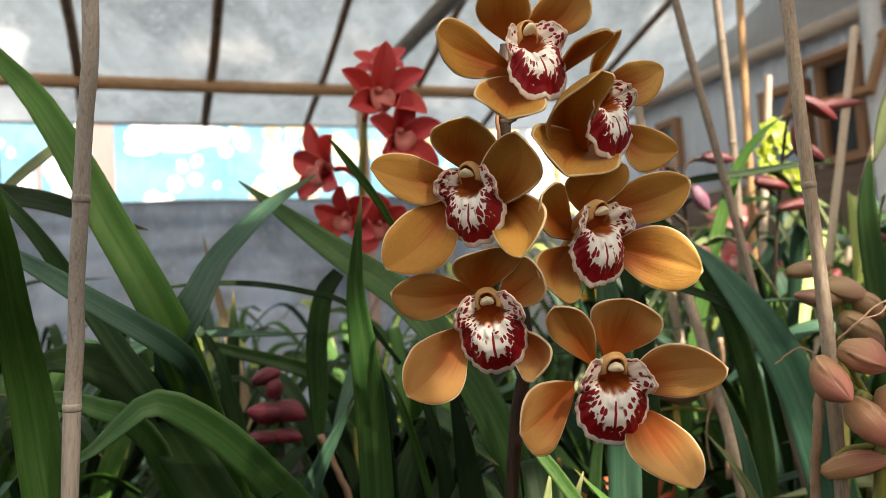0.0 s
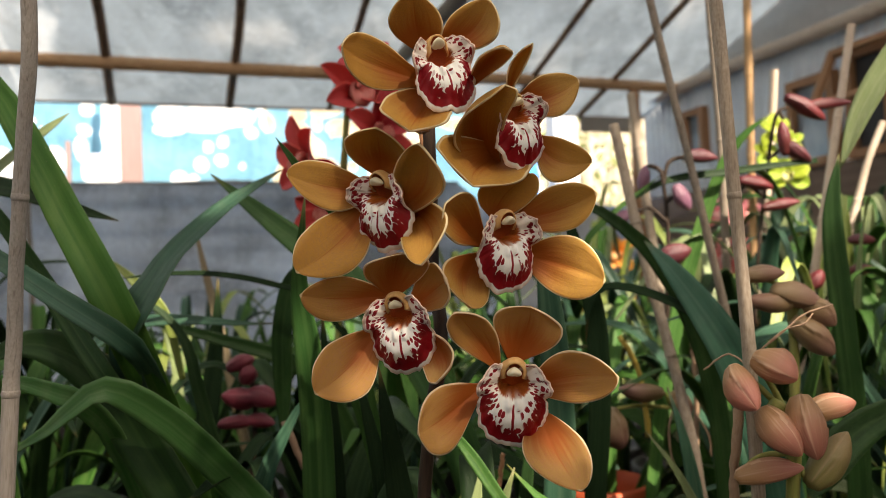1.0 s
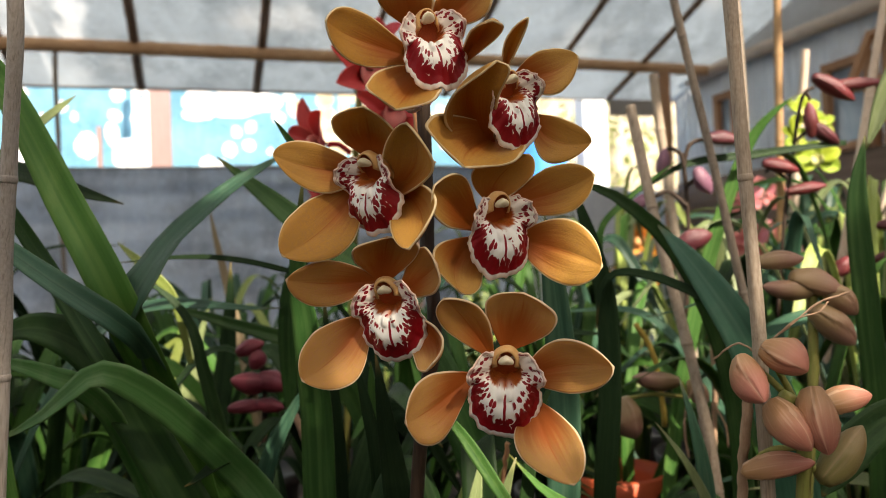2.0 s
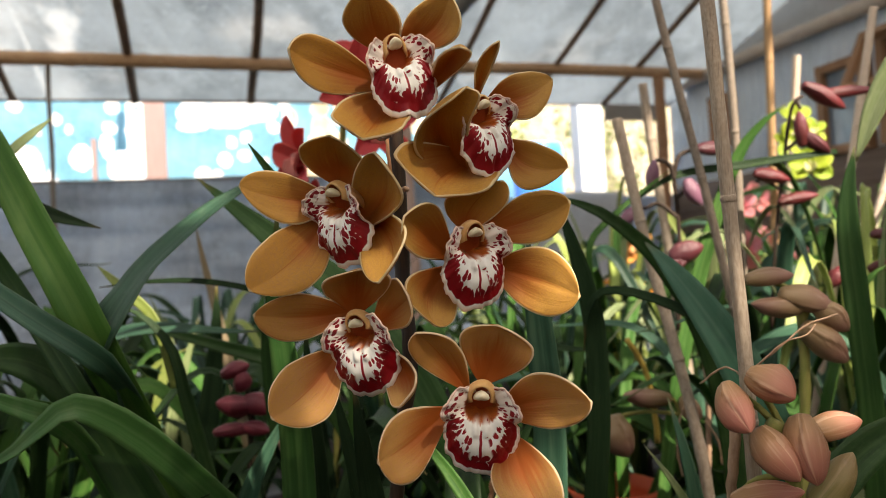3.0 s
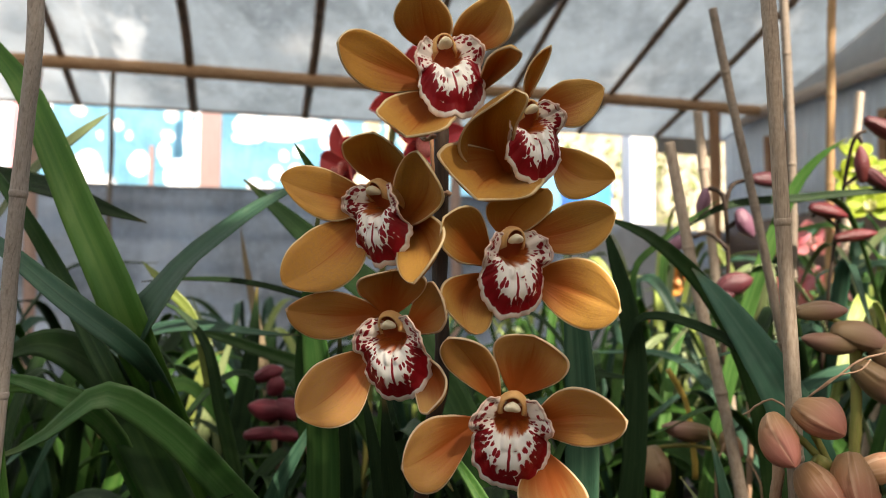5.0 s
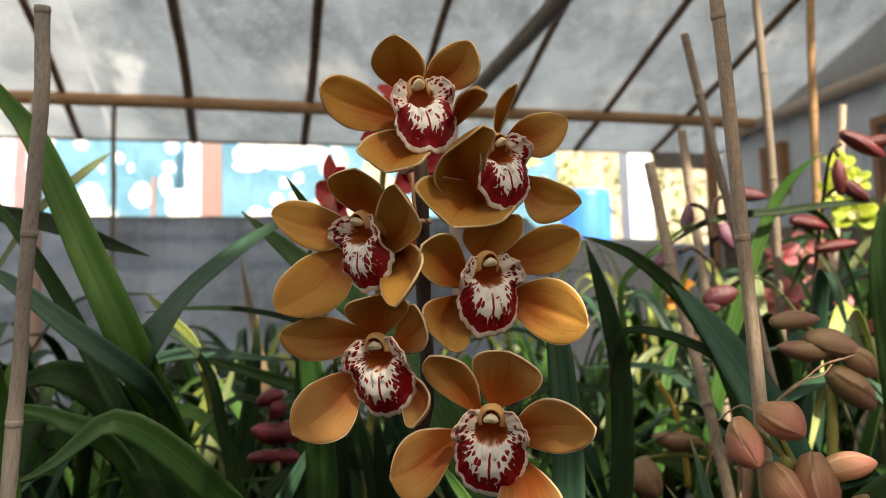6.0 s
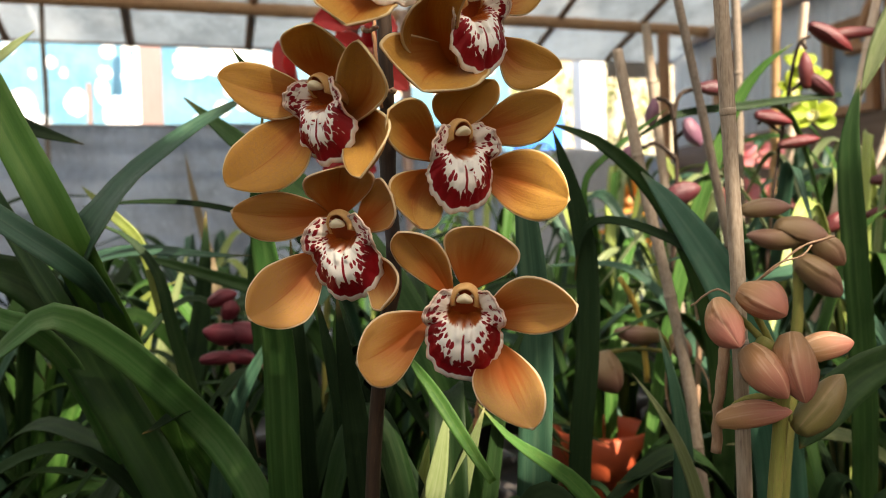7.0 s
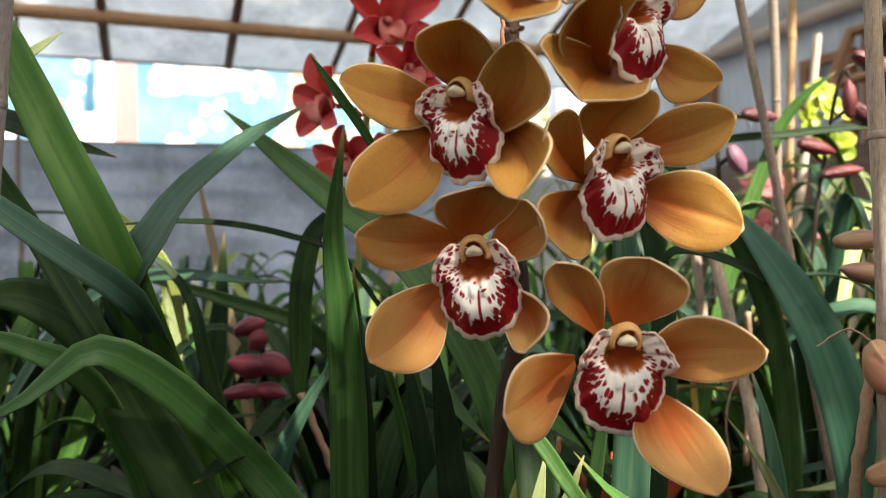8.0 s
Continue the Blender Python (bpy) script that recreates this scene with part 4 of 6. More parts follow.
bm, rows = bmesh.new(), []
for i in range(60):
    f = i / 59
    row = []
    for u in np.linspace(-6.2, 3.72, 160):
        z = wall_top(u) * f
        fold = noise.noise((u * 0.7, z * 6, 2)) * 0.038 + noise.noise((u * 1.6 + z * 2, z * 16, 5)) * 0.018 + noise.noise((u * 5, z * 5, 8)) * 0.006
        row.append(bm.verts.new(house(u, 5.28 + fold, z * (1 - 0.012 * noise.noise((u * 1.5, 0, 9))))))
    rows.append(row)
grid_faces(bm, rows)
thicken(structure("wall_back", bm, M["shade_cloth"], "grey plastic sheet hung as a low back wall", True), 0.004)
# a paler cloth pinned over the sheet near the corner
bm, rows = bmesh.new(), []
for i in range(24):
    z = 0.35 + 0.94 * i / 23
    rows.append([bm.verts.new(house(u, 5.20 + 0.02 * noise.noise((u * 4, z * 2, 6)), z + 0.01 * noise.noise((u * 3, 0, 2)))) for u in np.linspace(2.35, 3.2, 30)])
thicken(tagged(part("cloth", grid_faces(bm, rows), M["white_cloth"]), "pale grey cloth pinned over the back wall sheet", "cloth", "", "structure"), 0.003)
rod("wall_rail", (-6.2, 5.25, 1.455), (2.05, 5.25, 1.445), 0.008, M["bamboo_grey"], "thin rail that holds the wall sheet", 0.01)

# side wall: planks below, corrugated sheet above, with framed windows
WINDOWS = ((3.36, 3.68, 1.33, 1.83), (4.52, 4.72, 1.55, 1.88), (2.35, 2.70, 1.33, 1.95), (2.98, 3.24, 1.33, 1.90))
bm = bmesh.new()
cuts = sorted({-3.5, 5.3, *[c for w in WINDOWS for c in w[:2]]})
for a, b in zip(cuts, cuts[1:]):
    hole = [w for w in WINDOWS if w[0] <= a and b <= w[1]]
    spans = [(1.31, 2.13)] if not hole else [(1.31, hole[0][2]), (hole[0][3], 2.13)]
    count = max(2, int((b - a) / 0.012))
    for z0, z1 in spans:
        rows = []
        for z in (z0, z1):
            rows.append([bm.verts.new(house(3.72 + 0.009 * math.sin(v * 83), v, z)) for v in np.linspace(a, b, count)])
        for j in range(count - 1):
            bm.faces.new((rows[0][j], rows[0][j + 1], rows[1][j + 1], rows[1][j]))
thicken(structure("wall_side", bm, M["wall_sheet"], "blue-grey corrugated sheet wall above wooden planks", True), 0.003)
for i in range(7):
    bm = bmesh.new()
    z = i * 0.187
    box(bm, 3.70 + 0.008 * (i % 2), 3.735, -3.5, 5.3, z, z + 0.186 - 0.001, HOUSE)
    structure("plank", bm, M["plank"], "rough brown plank of the lower side wall")
# backing added to stop light showing between the planks
bm = bmesh.new()
box(bm, 3.737, 3.75, -3.5, 5.3, 0.0, 1.31, HOUSE)
structure("wall_lining", bm, M["plank"], "unseen dark boards added to block light between the planks")
bm = bmesh.new()
vs = np.linspace(-3.5, 5.3, 60)
rows = [[bm.verts.new(house(3.74, v, 2.13)) for v in vs], [bm.verts.new(house(3.74, v, max(2.14, roof_height(v) - 0.01))) for v in vs]]
grid_faces(bm, rows)
thicken(structure("wall_gable", bm, M["gable_sheet"], "dull grey sheet filling the gable", True), 0.004)
for v0, v1, z0, z1 in WINDOWS:
    frame_bm = bmesh.new()
    box(frame_bm, 3.66, 3.745, v0 - 0.02, v0 + 0.03, z0 - 0.02, z1 + 0.02, HOUSE)
    box(frame_bm, 3.66, 3.745, v1 - 0.03, v1 + 0.02, z0 - 0.02, z1 + 0.02, HOUSE)
    box(frame_bm, 3.662, 3.743, v0 + 0.03, v1 - 0.03, z0 - 0.02, z0 + 0.03, HOUSE)
    box(frame_bm, 3.662, 3.743, v0 + 0.03, v1 - 0.03, z1 - 0.03, z1 + 0.02, HOUSE)
    window = structure("window", frame_bm, M["timber"], "small orange-brown wooden window in the sheet wall")
    pane = bmesh.new()
    box(pane, 3.70, 3.706, v0 + 0.03, v1 - 0.03, z0 + 0.03, z1 - 0.03, HOUSE)
    # the near-black pane stands in for the unlit inside of one opening
    part("pane", pane, M["dark_opening"] if v0 == 2.98 else M["pane"], window, "", False)
# an open top-hung casement
casement = bmesh.new()
tilt = HOUSE @ pose(3.60, 3.0, 1.92, 0, 28, 0)
box(casement, -0.02, 0.02, -0.30, 0.28, -0.04, 0.0, tilt)
box(casement, -0.02, 0.02, -0.30, 0.28, -0.38, -0.34, tilt)
box(casement, -0.018, 0.018, -0.30, -0.26, -0.34, -0.04, tilt)
box(casement, -0.018, 0.018, 0.24, 0.28, -0.34, -0.04, tilt)
structure("window_casement", casement, M["timber"], "wooden casement hung open below the eave pole")

# closing walls on the unseen sides
# upper front: film added to glow in the sun and fill the blossoms
bm, rows = bmesh.new(), []
for i in range(12):
    rows.append([bm.verts.new(house(u, -3.54 + 0.03 * noise.noise((u * 2, i * 0.4, 0)), 0.95 + 1.25 * i / 11)) for u in np.linspace(-6.2, 3.7, 60)])
structure("wall_front", grid_faces(bm, rows), M["fill_film"], "unseen pale plastic film added as front wall to fill light", True)
# lower front: dark boards added to keep low light off the leaves
bm = bmesh.new()
box(bm, -6.2, 3.7, -3.62, -3.58, 0.0, 1.0, HOUSE)
structure("wall_base", bm, M["plank"], "unseen dark boards added to keep low front light off")
bm = bmesh.new()
box(bm, -6.3, -6.22, -3.5, 5.3, 0.0, 1.9, HOUSE)
structure("wall_far", bm, M["dark_cloth"], "plain grey sheet wall")

# ---- outside the back opening ----
# blue tarpaulin with worn holes
def worn_through(u, z):
    """Whether the tarpaulin is gone here: rounded holes of many sizes, most of it gone at its far end."""
    z += 0.02 * noise.noise((u * 7, z * 7, 3.0))
    u += 0.03 * noise.noise((u * 6, z * 6, 9.0))
    return any(((u - a) / p) ** 2 + ((z - b) / q) ** 2 < 1 for a, b, p, q in HOLES)


chance = random.Random(5)
HOLES = []
for i in range(95):
    wide = chance.choice((0.025, 0.035, 0.05, 0.05, 0.07, 0.11))
    HOLES.append((chance.uniform(-2.0, 2.7), chance.uniform(1.45, 2.35), wide, wide * chance.uniform(0.8, 1.7)))
for i in range(10):
    HOLES.append((chance.uniform(-0.1, 2.7), chance.uniform(2.0, 2.2), chance.uniform(0.08, 0.2), chance.uniform(0.05, 0.10)))
for i in range(8):
    HOLES.append((chance.uniform(-2.0, -0.9), chance.uniform(1.5, 2.25), chance.uniform(0.09, 0.2), chance.uniform(0.12, 0.3)))

bm = bmesh.new()
us, zs = np.linspace(-2.2, 2.75, 500), np.linspace(1.25, 2.45, 120)
rows = [[bm.verts.new(house(u, 6.35 + 0.06 * noise.noise((u * 2, z * 2, 0)), z)) for u in us] for z in zs]
for i in range(len(zs) - 1):
    for j in range(len(us) - 1):
        u, z = us[j], zs[i]
        if not worn_through(u, z):
            bm.faces.new((rows[i][j], rows[i][j + 1], rows[i + 1][j + 1], rows[i + 1][j]))
# what the wear has cut off from the rest has fallen away
left_over, kept = set(bm.faces), set()
while left_over:
    piece = {left_over.pop()}
    edge = list(piece)
    while edge:
        near = {g for e in edge.pop().edges for g in e.link_faces} & left_over
        left_over -= near
        piece |= near
        edge += near
    if len(piece) > len(kept):
        kept = piece
for f in set(bm.faces) - kept:
    bm.faces.remove(f)
for v in [v for v in bm.verts if not v.link_faces]:
    bm.verts.remove(v)
tagged(part("tarpaulin", bm, M["blue_tarp"]), "worn light blue tarpaulin with holes, hung outside the shelter", "tarpaulin", "", "structure")
bm = box(bmesh.new(), -0.075, 0.075, -0.05, 0.05, 0.0, 2.3)
ob = tagged(part("board", bm, M["pink_board"], None, "", False), "wide pinkish board standing behind the wall sheet", "board")
ob.matrix_world = slot(-0.235, 6.0)
for u, w, mat, top in ((-0.38, 0.045, "white_post", 2.4), (-0.62, 0.03, "pink_board", 1.86), (-1.9, 0.05, "white_post", 2.4)):
    bm = box(bmesh.new(), -w / 2, w / 2, -0.03, 0.03, 0.0, top)
    ob = tagged(part("white_post", bm, M[mat], None, "", False), "slim painted post outside the back opening", "post")
    ob.matrix_world = slot(u * 1.07, 6.05)
for u, w in ((-1.75, 0.05), (-1.5, 0.04)):
    bm, rows = bmesh.new(), []
    for i in range(14):
        rows.append([bm.verts.new((x * w, 0.03 * math.sin(x * 9 + i * 0.3), 1.0 + i * 0.09)) for x in np.linspace(-1, 1, 12)])
    ob = tagged(part("cloth", grid_faces(bm, rows), M["pink_cloth"]), "faded pink cloth hung outside the back opening", "cloth")
    thicken(ob, 0.003)
    ob.matrix_world = slot(u * 1.05, 6.0)
bm = box(bmesh.new(), -0.13, 0.13, -0.1, 0.1, 0.0, 2.9)
ob = tagged(part("white_pillar", bm, M["white_post"], None, "", False), "broad white painted pillar outside the shelter", "pillar")
ob.matrix_world = slot(3.86, 7.0)


def drum(u, v, radius, height):
    bm, rows, sides = bmesh.new(), [], 32
    for r, z in ((0, 0), (0.95, 0), (1, 0.03), (1, 0.3), (1.03, 0.32), (1, 0.35), (1, 0.64), (1.03, 0.66), (1, 0.69), (1, 0.97), (0.95, 1), (0, 1)):
        rows.append([bm.verts.new((radius * r * math.cos(2 * math.pi * k / sides), radius * r * math.sin(2 * math.pi * k / sides), height * z)) for k in range(sides + 1)])
    ob = tagged(part("water_drum", grid_faces(bm, rows), M["blue_plastic"]), "bright blue plastic water drum outside the shelter", "drum")
    ob.matrix_world = slot(u, v)


drum(3.10, 6.6, 0.25, 1.88)
bm, rows = bmesh.new(), []
for i in range(12):
    rows.append([bm.verts.new(house(u, 10.5 + i * 0.25 + 0.3 * noise.noise((u * 1.5, i * 0.6, 0)), i * 0.36 + 0.15 * noise.noise((u * 2, i, 3)))) for u in np.linspace(1.5, 14, 60)])
structure("bank", grid_faces(bm, rows), M["stone_bank"], "pale stony earth bank outside the shelter", True)
# white sheet standing in for the overexposed distance beyond the yard
bm, rows = bmesh.new(), []
for i in range(10):
    rows.append([bm.verts.new(house(22 * math.sin(a), 22 * math.cos(a), i * 1.2)) for a in np.linspace(-1.2, 1.2, 40)])
structure("backdrop", grid_faces(bm, rows), M["overexposed_white"], "pale overexposed distance beyond the yard", True)


def shrub(u, v, height, seed):
    """A thin shrub: a few stems and loose small leaves."""
    chance = random.Random(seed)
    o = house(u, v, 0.0)
    ob = thing("shrub", o.x, o.y, 0.0, "thin yellow-green shrub growing outside the shelter", "shrub")
    crown = bmesh.new()
    for i in range(6):
        a, lean = chance.uniform(0, 6.3), chance.uniform(0.1, 0.3) * height
        path = [Vector((math.cos(a) * lean * f * f + 0.04 * noise.noise((seed, i, f * 4)), math.sin(a) * lean * f * f, height * f * chance.uniform(0.96, 1.0))) for f in [k / 9 for k in range(10)]]
        part("stem", tube(path, [0.022 * (1 - 0.8 * k / 9) for k in range(10)], 6), M["bamboo_dark"], ob)
        for k in range(60):
            p = path[chance.randrange(4, 10)] + Vector([chance.gauss(0, 0.13) for _ in range(3)])
            d, e = Vector([chance.gauss(0, 1) for _ in range(3)]).normalized() * 0.07, Vector([chance.gauss(0, 1) for _ in range(3)]).normalized() * 0.03
            crown.faces.new([crown.verts.new(q) for q in (p - d, p + e, p + d, p - e)])
    part("crown", crown, M["leaf_sun"], ob)


for i, (u, v, h) in enumerate(((3.45, 8.2, 2.6), (4.75, 8.6, 2.5), (5.4, 9.0, 2.8))):
    shrub(u, v, h, i + 3)
bm = box(bmesh.new(), -0.22, 0.22, -0.01, 0.01, -0.06, 0.06)
ob = tagged(part("board", bm, M["bamboo_grey"], None, "", False), "grey board under the roof edge at the corner", "board")
ob.matrix_world = slot(3.30, 5.22, 1.90)

# ---- plants ----
def plant(name, x, y, label, pot_mat="dark_pot", radius=0.12, height=0.24):
    ob = thing(name, x, y, 0.0, label, "orchid", "potted orchids")
    pot(ob, radius, height, M[pot_mat])
    return ob


main = plant("potted_orchid", 0.07, 0.56, "cymbidium orchid in bloom with ochre petals and crimson spotted lips")
left_plant = plant("potted_orchid", -0.12, 0.72, "orchid plant with long arching green strap leaves, not in bloom")
back_plant = plant("potted_orchid", -0.14, 0.98, "orchid plant with dark strap leaves and crimson buds")
right_plant = plant("potted_orchid", 0.24, 0.86, "orchid plant with blue-green strap leaves and small brown buds")
bud_plant = plant("potted_orchid", 0.30, 0.54, "orchid with clusters of closed pinkish brown buds")
upper_plant = plant("potted_orchid", 0.37, 0.80, "orchid spike with a cluster of mauve brown buds")
lilac_plant = plant("potted_orchid", 0.42, 1.08, "orchid spike with lilac and maroon buds")
red_plant = plant("potted_orchid", 0.58, 1.20, "orchid spike with long dark red buds")
red_orchid = plant("potted_orchid", -0.10, 1.15, "orchid in bloom with coral red flowers")
lime_plant = plant("potted_orchid", 0.82, 1.62, "orchid in bloom with lime green flowers")
coral_plant = plant("potted_orchid", 0.76, 1.95, "orchid in bloom with coral pink flowers")
orange_plant = plant("potted_orchid", 0.50, 2.05, "orchid in bloom with orange flowers")

blossom = flower(main, (0.0230, 0.4471, 0.8035), 0.0195, -22, -2, 2, 65)
broad_tepal(blossom, "sepal", (0.0208, 0.4610, 0.8161), (0.0240, 0.4290, 0.8401), (0.0006, 0.4440, 0.8316), (0.0406, 0.4460, 0.8208), 0.0070)
broad_tepal(blossom, "petal", (0.0154, 0.4610, 0.8081), (-0.0342, 0.4430, 0.8182), (-0.0123, 0.4470, 0.8256), (-0.0094, 0.4480, 0.7955), 0.0040)
broad_tepal(blossom, "petal", (0.0238, 0.4630, 0.7896), (0.0492, 0.4230, 0.8283), (0.0291, 0.4530, 0.8159), (0.0600, 0.4270, 0.8023), 0.0080)
broad_tepal(blossom, "sepal", (0.0119, 0.4630, 0.8000), (-0.0279, 0.4350, 0.7589), (-0.0216, 0.4450, 0.7870), (0.0061, 0.4470, 0.7614), 0.0040)
broad_tepal(blossom, "sepal", (0.0300, 0.4650, 0.8001), (0.0475, 0.4240, 0.7595), (0.0325, 0.4450, 0.7768), (0.0617, 0.4290, 0.7880), 0.0090)
blossom = flower(main, (0.0283, 0.4581, 0.7300), 0.0207, -4, -4, -5, 69, 0.0, "older_petal")
broad_tepal(blossom, "sepal", (0.0226, 0.4710, 0.7422), (0.0338, 0.4420, 0.7673), (0.0086, 0.4500, 0.7579), (0.0488, 0.4510, 0.7582), 0.0070)
broad_tepal(blossom, "petal", (0.0189, 0.4700, 0.7425), (-0.0263, 0.4350, 0.7454), (-0.0027, 0.4520, 0.7552), (-0.0107, 0.4520, 0.7279), 0.0040)
broad_tepal(blossom, "petal", (0.0324, 0.4720, 0.7326), (0.0592, 0.4450, 0.7512), (0.0451, 0.4570, 0.7602), (0.0560, 0.4490, 0.7347), 0.0060)
broad_tepal(blossom, "sepal", (0.0115, 0.4730, 0.7205), (-0.0218, 0.4430, 0.6866), (-0.0167, 0.4530, 0.7138), (0.0073, 0.4540, 0.6844), 0.0040)
broad_tepal(blossom, "sepal", (0.0353, 0.4740, 0.7207), (0.0501, 0.4490, 0.6897), (0.0402, 0.4570, 0.6987), (0.0603, 0.4450, 0.7096), 0.0090)
blossom = flower(main, (0.0954, 0.4515, 0.6879), 0.0218, 4, -4, 4, 70, 0.0, "older_petal")
broad_tepal(blossom, "petal", (0.0863, 0.4640, 0.6959), (0.0641, 0.4350, 0.7316), (0.0616, 0.4440, 0.7147), (0.0852, 0.4480, 0.7219), 0.0050)
broad_tepal(blossom, "sepal", (0.0961, 0.4660, 0.6994), (0.1076, 0.4460, 0.7327), (0.0853, 0.4490, 0.7258), (0.1251, 0.4490, 0.7135), 0.0060)
broad_tepal(blossom, "petal", (0.1049, 0.4640, 0.6830), (0.1544, 0.4330, 0.6921), (0.1264, 0.4470, 0.7060), (0.1356, 0.4470, 0.6756), 0.0040)
broad_tepal(blossom, "sepal", (0.0741, 0.4660, 0.6835), (0.0402, 0.4320, 0.6639), (0.0523, 0.4440, 0.6873), (0.0577, 0.4440, 0.6501), 0.0050)
broad_tepal(blossom, "sepal", (0.1104, 0.4660, 0.6684), (0.1305, 0.4270, 0.6310), (0.1001, 0.4420, 0.6466), (0.1348, 0.4380, 0.6546), 0.0050)
blossom = flower(main, (0.0945, 0.4609, 0.7768), 0.0203, 28, 0, -3, 67)
broad_tepal(blossom, "sepal", (0.0893, 0.4770, 0.7868), (0.1139, 0.4670, 0.8133), (0.0807, 0.4670, 0.8058), (0.1116, 0.4680, 0.7963), 0.0050)
broad_tepal(blossom, "petal", (0.0983, 0.4760, 0.7849), (0.1505, 0.4600, 0.7985), (0.1252, 0.4680, 0.8051), (0.1335, 0.4670, 0.7771), 0.0040)
broad_tepal(blossom, "petal", (0.0810, 0.4750, 0.7718), (0.0619, 0.4310, 0.7941), (0.0770, 0.4550, 0.7999), (0.0628, 0.4450, 0.7744), 0.0060)
broad_tepal(blossom, "sepal", (0.1034, 0.4780, 0.7641), (0.1526, 0.4580, 0.7456), (0.1358, 0.4660, 0.7737), (0.1274, 0.4660, 0.7366), 0.0040)
broad_tepal(blossom, "sepal", (0.0802, 0.4780, 0.7654), (0.0720, 0.4550, 0.7331), (0.0571, 0.4510, 0.7583), (0.0841, 0.4640, 0.7416), 0.0060)
blossom = flower(main, (0.1040, 0.4594, 0.8481), 0.0185, 36, 4, -14, 68, 0.03)
broad_tepal(blossom, "sepal", (0.1010, 0.4780, 0.8650), (0.1167, 0.4540, 0.8896), (0.1031, 0.4660, 0.8815), (0.1110, 0.4660, 0.8785), 0.0040)
broad_tepal(blossom, "petal", (0.1082, 0.4780, 0.8632), (0.1452, 0.4790, 0.8716), (0.1229, 0.4710, 0.8749), (0.1310, 0.4710, 0.8487), 0.0040)
broad_tepal(blossom, "petal", (0.0917, 0.4760, 0.8186), (0.0996, 0.4280, 0.8595), (0.0682, 0.4400, 0.8341), (0.0987, 0.4430, 0.8410), 0.0150, 3.0)
broad_tepal(blossom, "sepal", (0.1168, 0.4800, 0.8381), (0.1509, 0.4850, 0.8204), (0.1367, 0.4760, 0.8339), (0.1245, 0.4760, 0.8088), 0.0040)
broad_tepal(blossom, "sepal", (0.1013, 0.4820, 0.8294), (0.0777, 0.4440, 0.8050), (0.0622, 0.4360, 0.8351), (0.1126, 0.4570, 0.8153), 0.0150, 4)
blossom = flower(main, (0.0617, 0.4375, 0.8794), 0.0190, 20, 14, -12, 66, 0.05)
broad_tepal(blossom, "sepal", (0.0509, 0.4530, 0.8886), (0.0495, 0.4270, 0.9167), (0.0326, 0.4370, 0.9021), (0.0645, 0.4390, 0.9002), 0.0050)
broad_tepal(blossom, "petal", (0.0628, 0.4530, 0.8904), (0.0930, 0.4350, 0.9112), (0.0688, 0.4410, 0.9060), (0.0940, 0.4390, 0.8889), 0.0050)
broad_tepal(blossom, "petal", (0.0520, 0.4520, 0.8705), (0.0108, 0.4070, 0.8822), (0.0261, 0.4250, 0.8922), (0.0215, 0.4280, 0.8640), 0.0050)
broad_tepal(blossom, "sepal", (0.0771, 0.4510, 0.8650), (0.0999, 0.4030, 0.8736), (0.0857, 0.4250, 0.8752), (0.1018, 0.4210, 0.8710), 0.0050)
broad_tepal(blossom, "sepal", (0.0574, 0.4540, 0.8655), (0.0451, 0.4160, 0.8343), (0.0303, 0.4250, 0.8575), (0.0683, 0.4260, 0.8449), 0.0110, 4)
spike(main, [(0.052, 0.495, 0.900), (0.047, 0.501, 0.868), (0.046, 0.505, 0.838), (0.045, 0.510, 0.797), (0.043, 0.515, 0.763), (0.051, 0.488, 0.709), (0.044, 0.492, 0.678), (0.038, 0.496, 0.646), (0.032, 0.501, 0.602)], 0.0046, M["stem"])
leaf(left_plant, [(-0.249, 0.640, 0.608), (-0.248, 0.610, 0.642), (-0.258, 0.585, 0.666), (-0.272, 0.580, 0.673), (-0.293, 0.575, 0.682), (-0.314, 0.570, 0.687), (-0.340, 0.560, 0.691)], 0.0210, 0, 0.2, M["leaf_grey"])
leaf(left_plant, [(-0.211, 0.700, 0.549), (-0.213, 0.680, 0.593), (-0.213, 0.650, 0.635), (-0.213, 0.620, 0.674), (-0.212, 0.580, 0.721), (-0.232, 0.575, 0.768), (-0.257, 0.575, 0.815), (-0.281, 0.575, 0.864), (-0.316, 0.585, 0.917), (-0.342, 0.585, 0.948), (-0.380, 0.580, 0.991), (-0.413, 0.570, 1.028)], 0.0310, 12, 0.25, M["leaf"])
leaf(left_plant, [(-0.265, 0.500, 0.607), (-0.271, 0.500, 0.647), (-0.276, 0.500, 0.687), (-0.277, 0.490, 0.728), (-0.264, 0.460, 0.767), (-0.257, 0.440, 0.804), (-0.261, 0.430, 0.839), (-0.269, 0.420, 0.874)], 0.0300, 25, 0.2, M["leaf"])
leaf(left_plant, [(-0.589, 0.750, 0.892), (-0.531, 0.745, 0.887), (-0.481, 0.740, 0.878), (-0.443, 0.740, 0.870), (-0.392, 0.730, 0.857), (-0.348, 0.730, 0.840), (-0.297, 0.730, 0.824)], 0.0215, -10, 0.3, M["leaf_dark"])
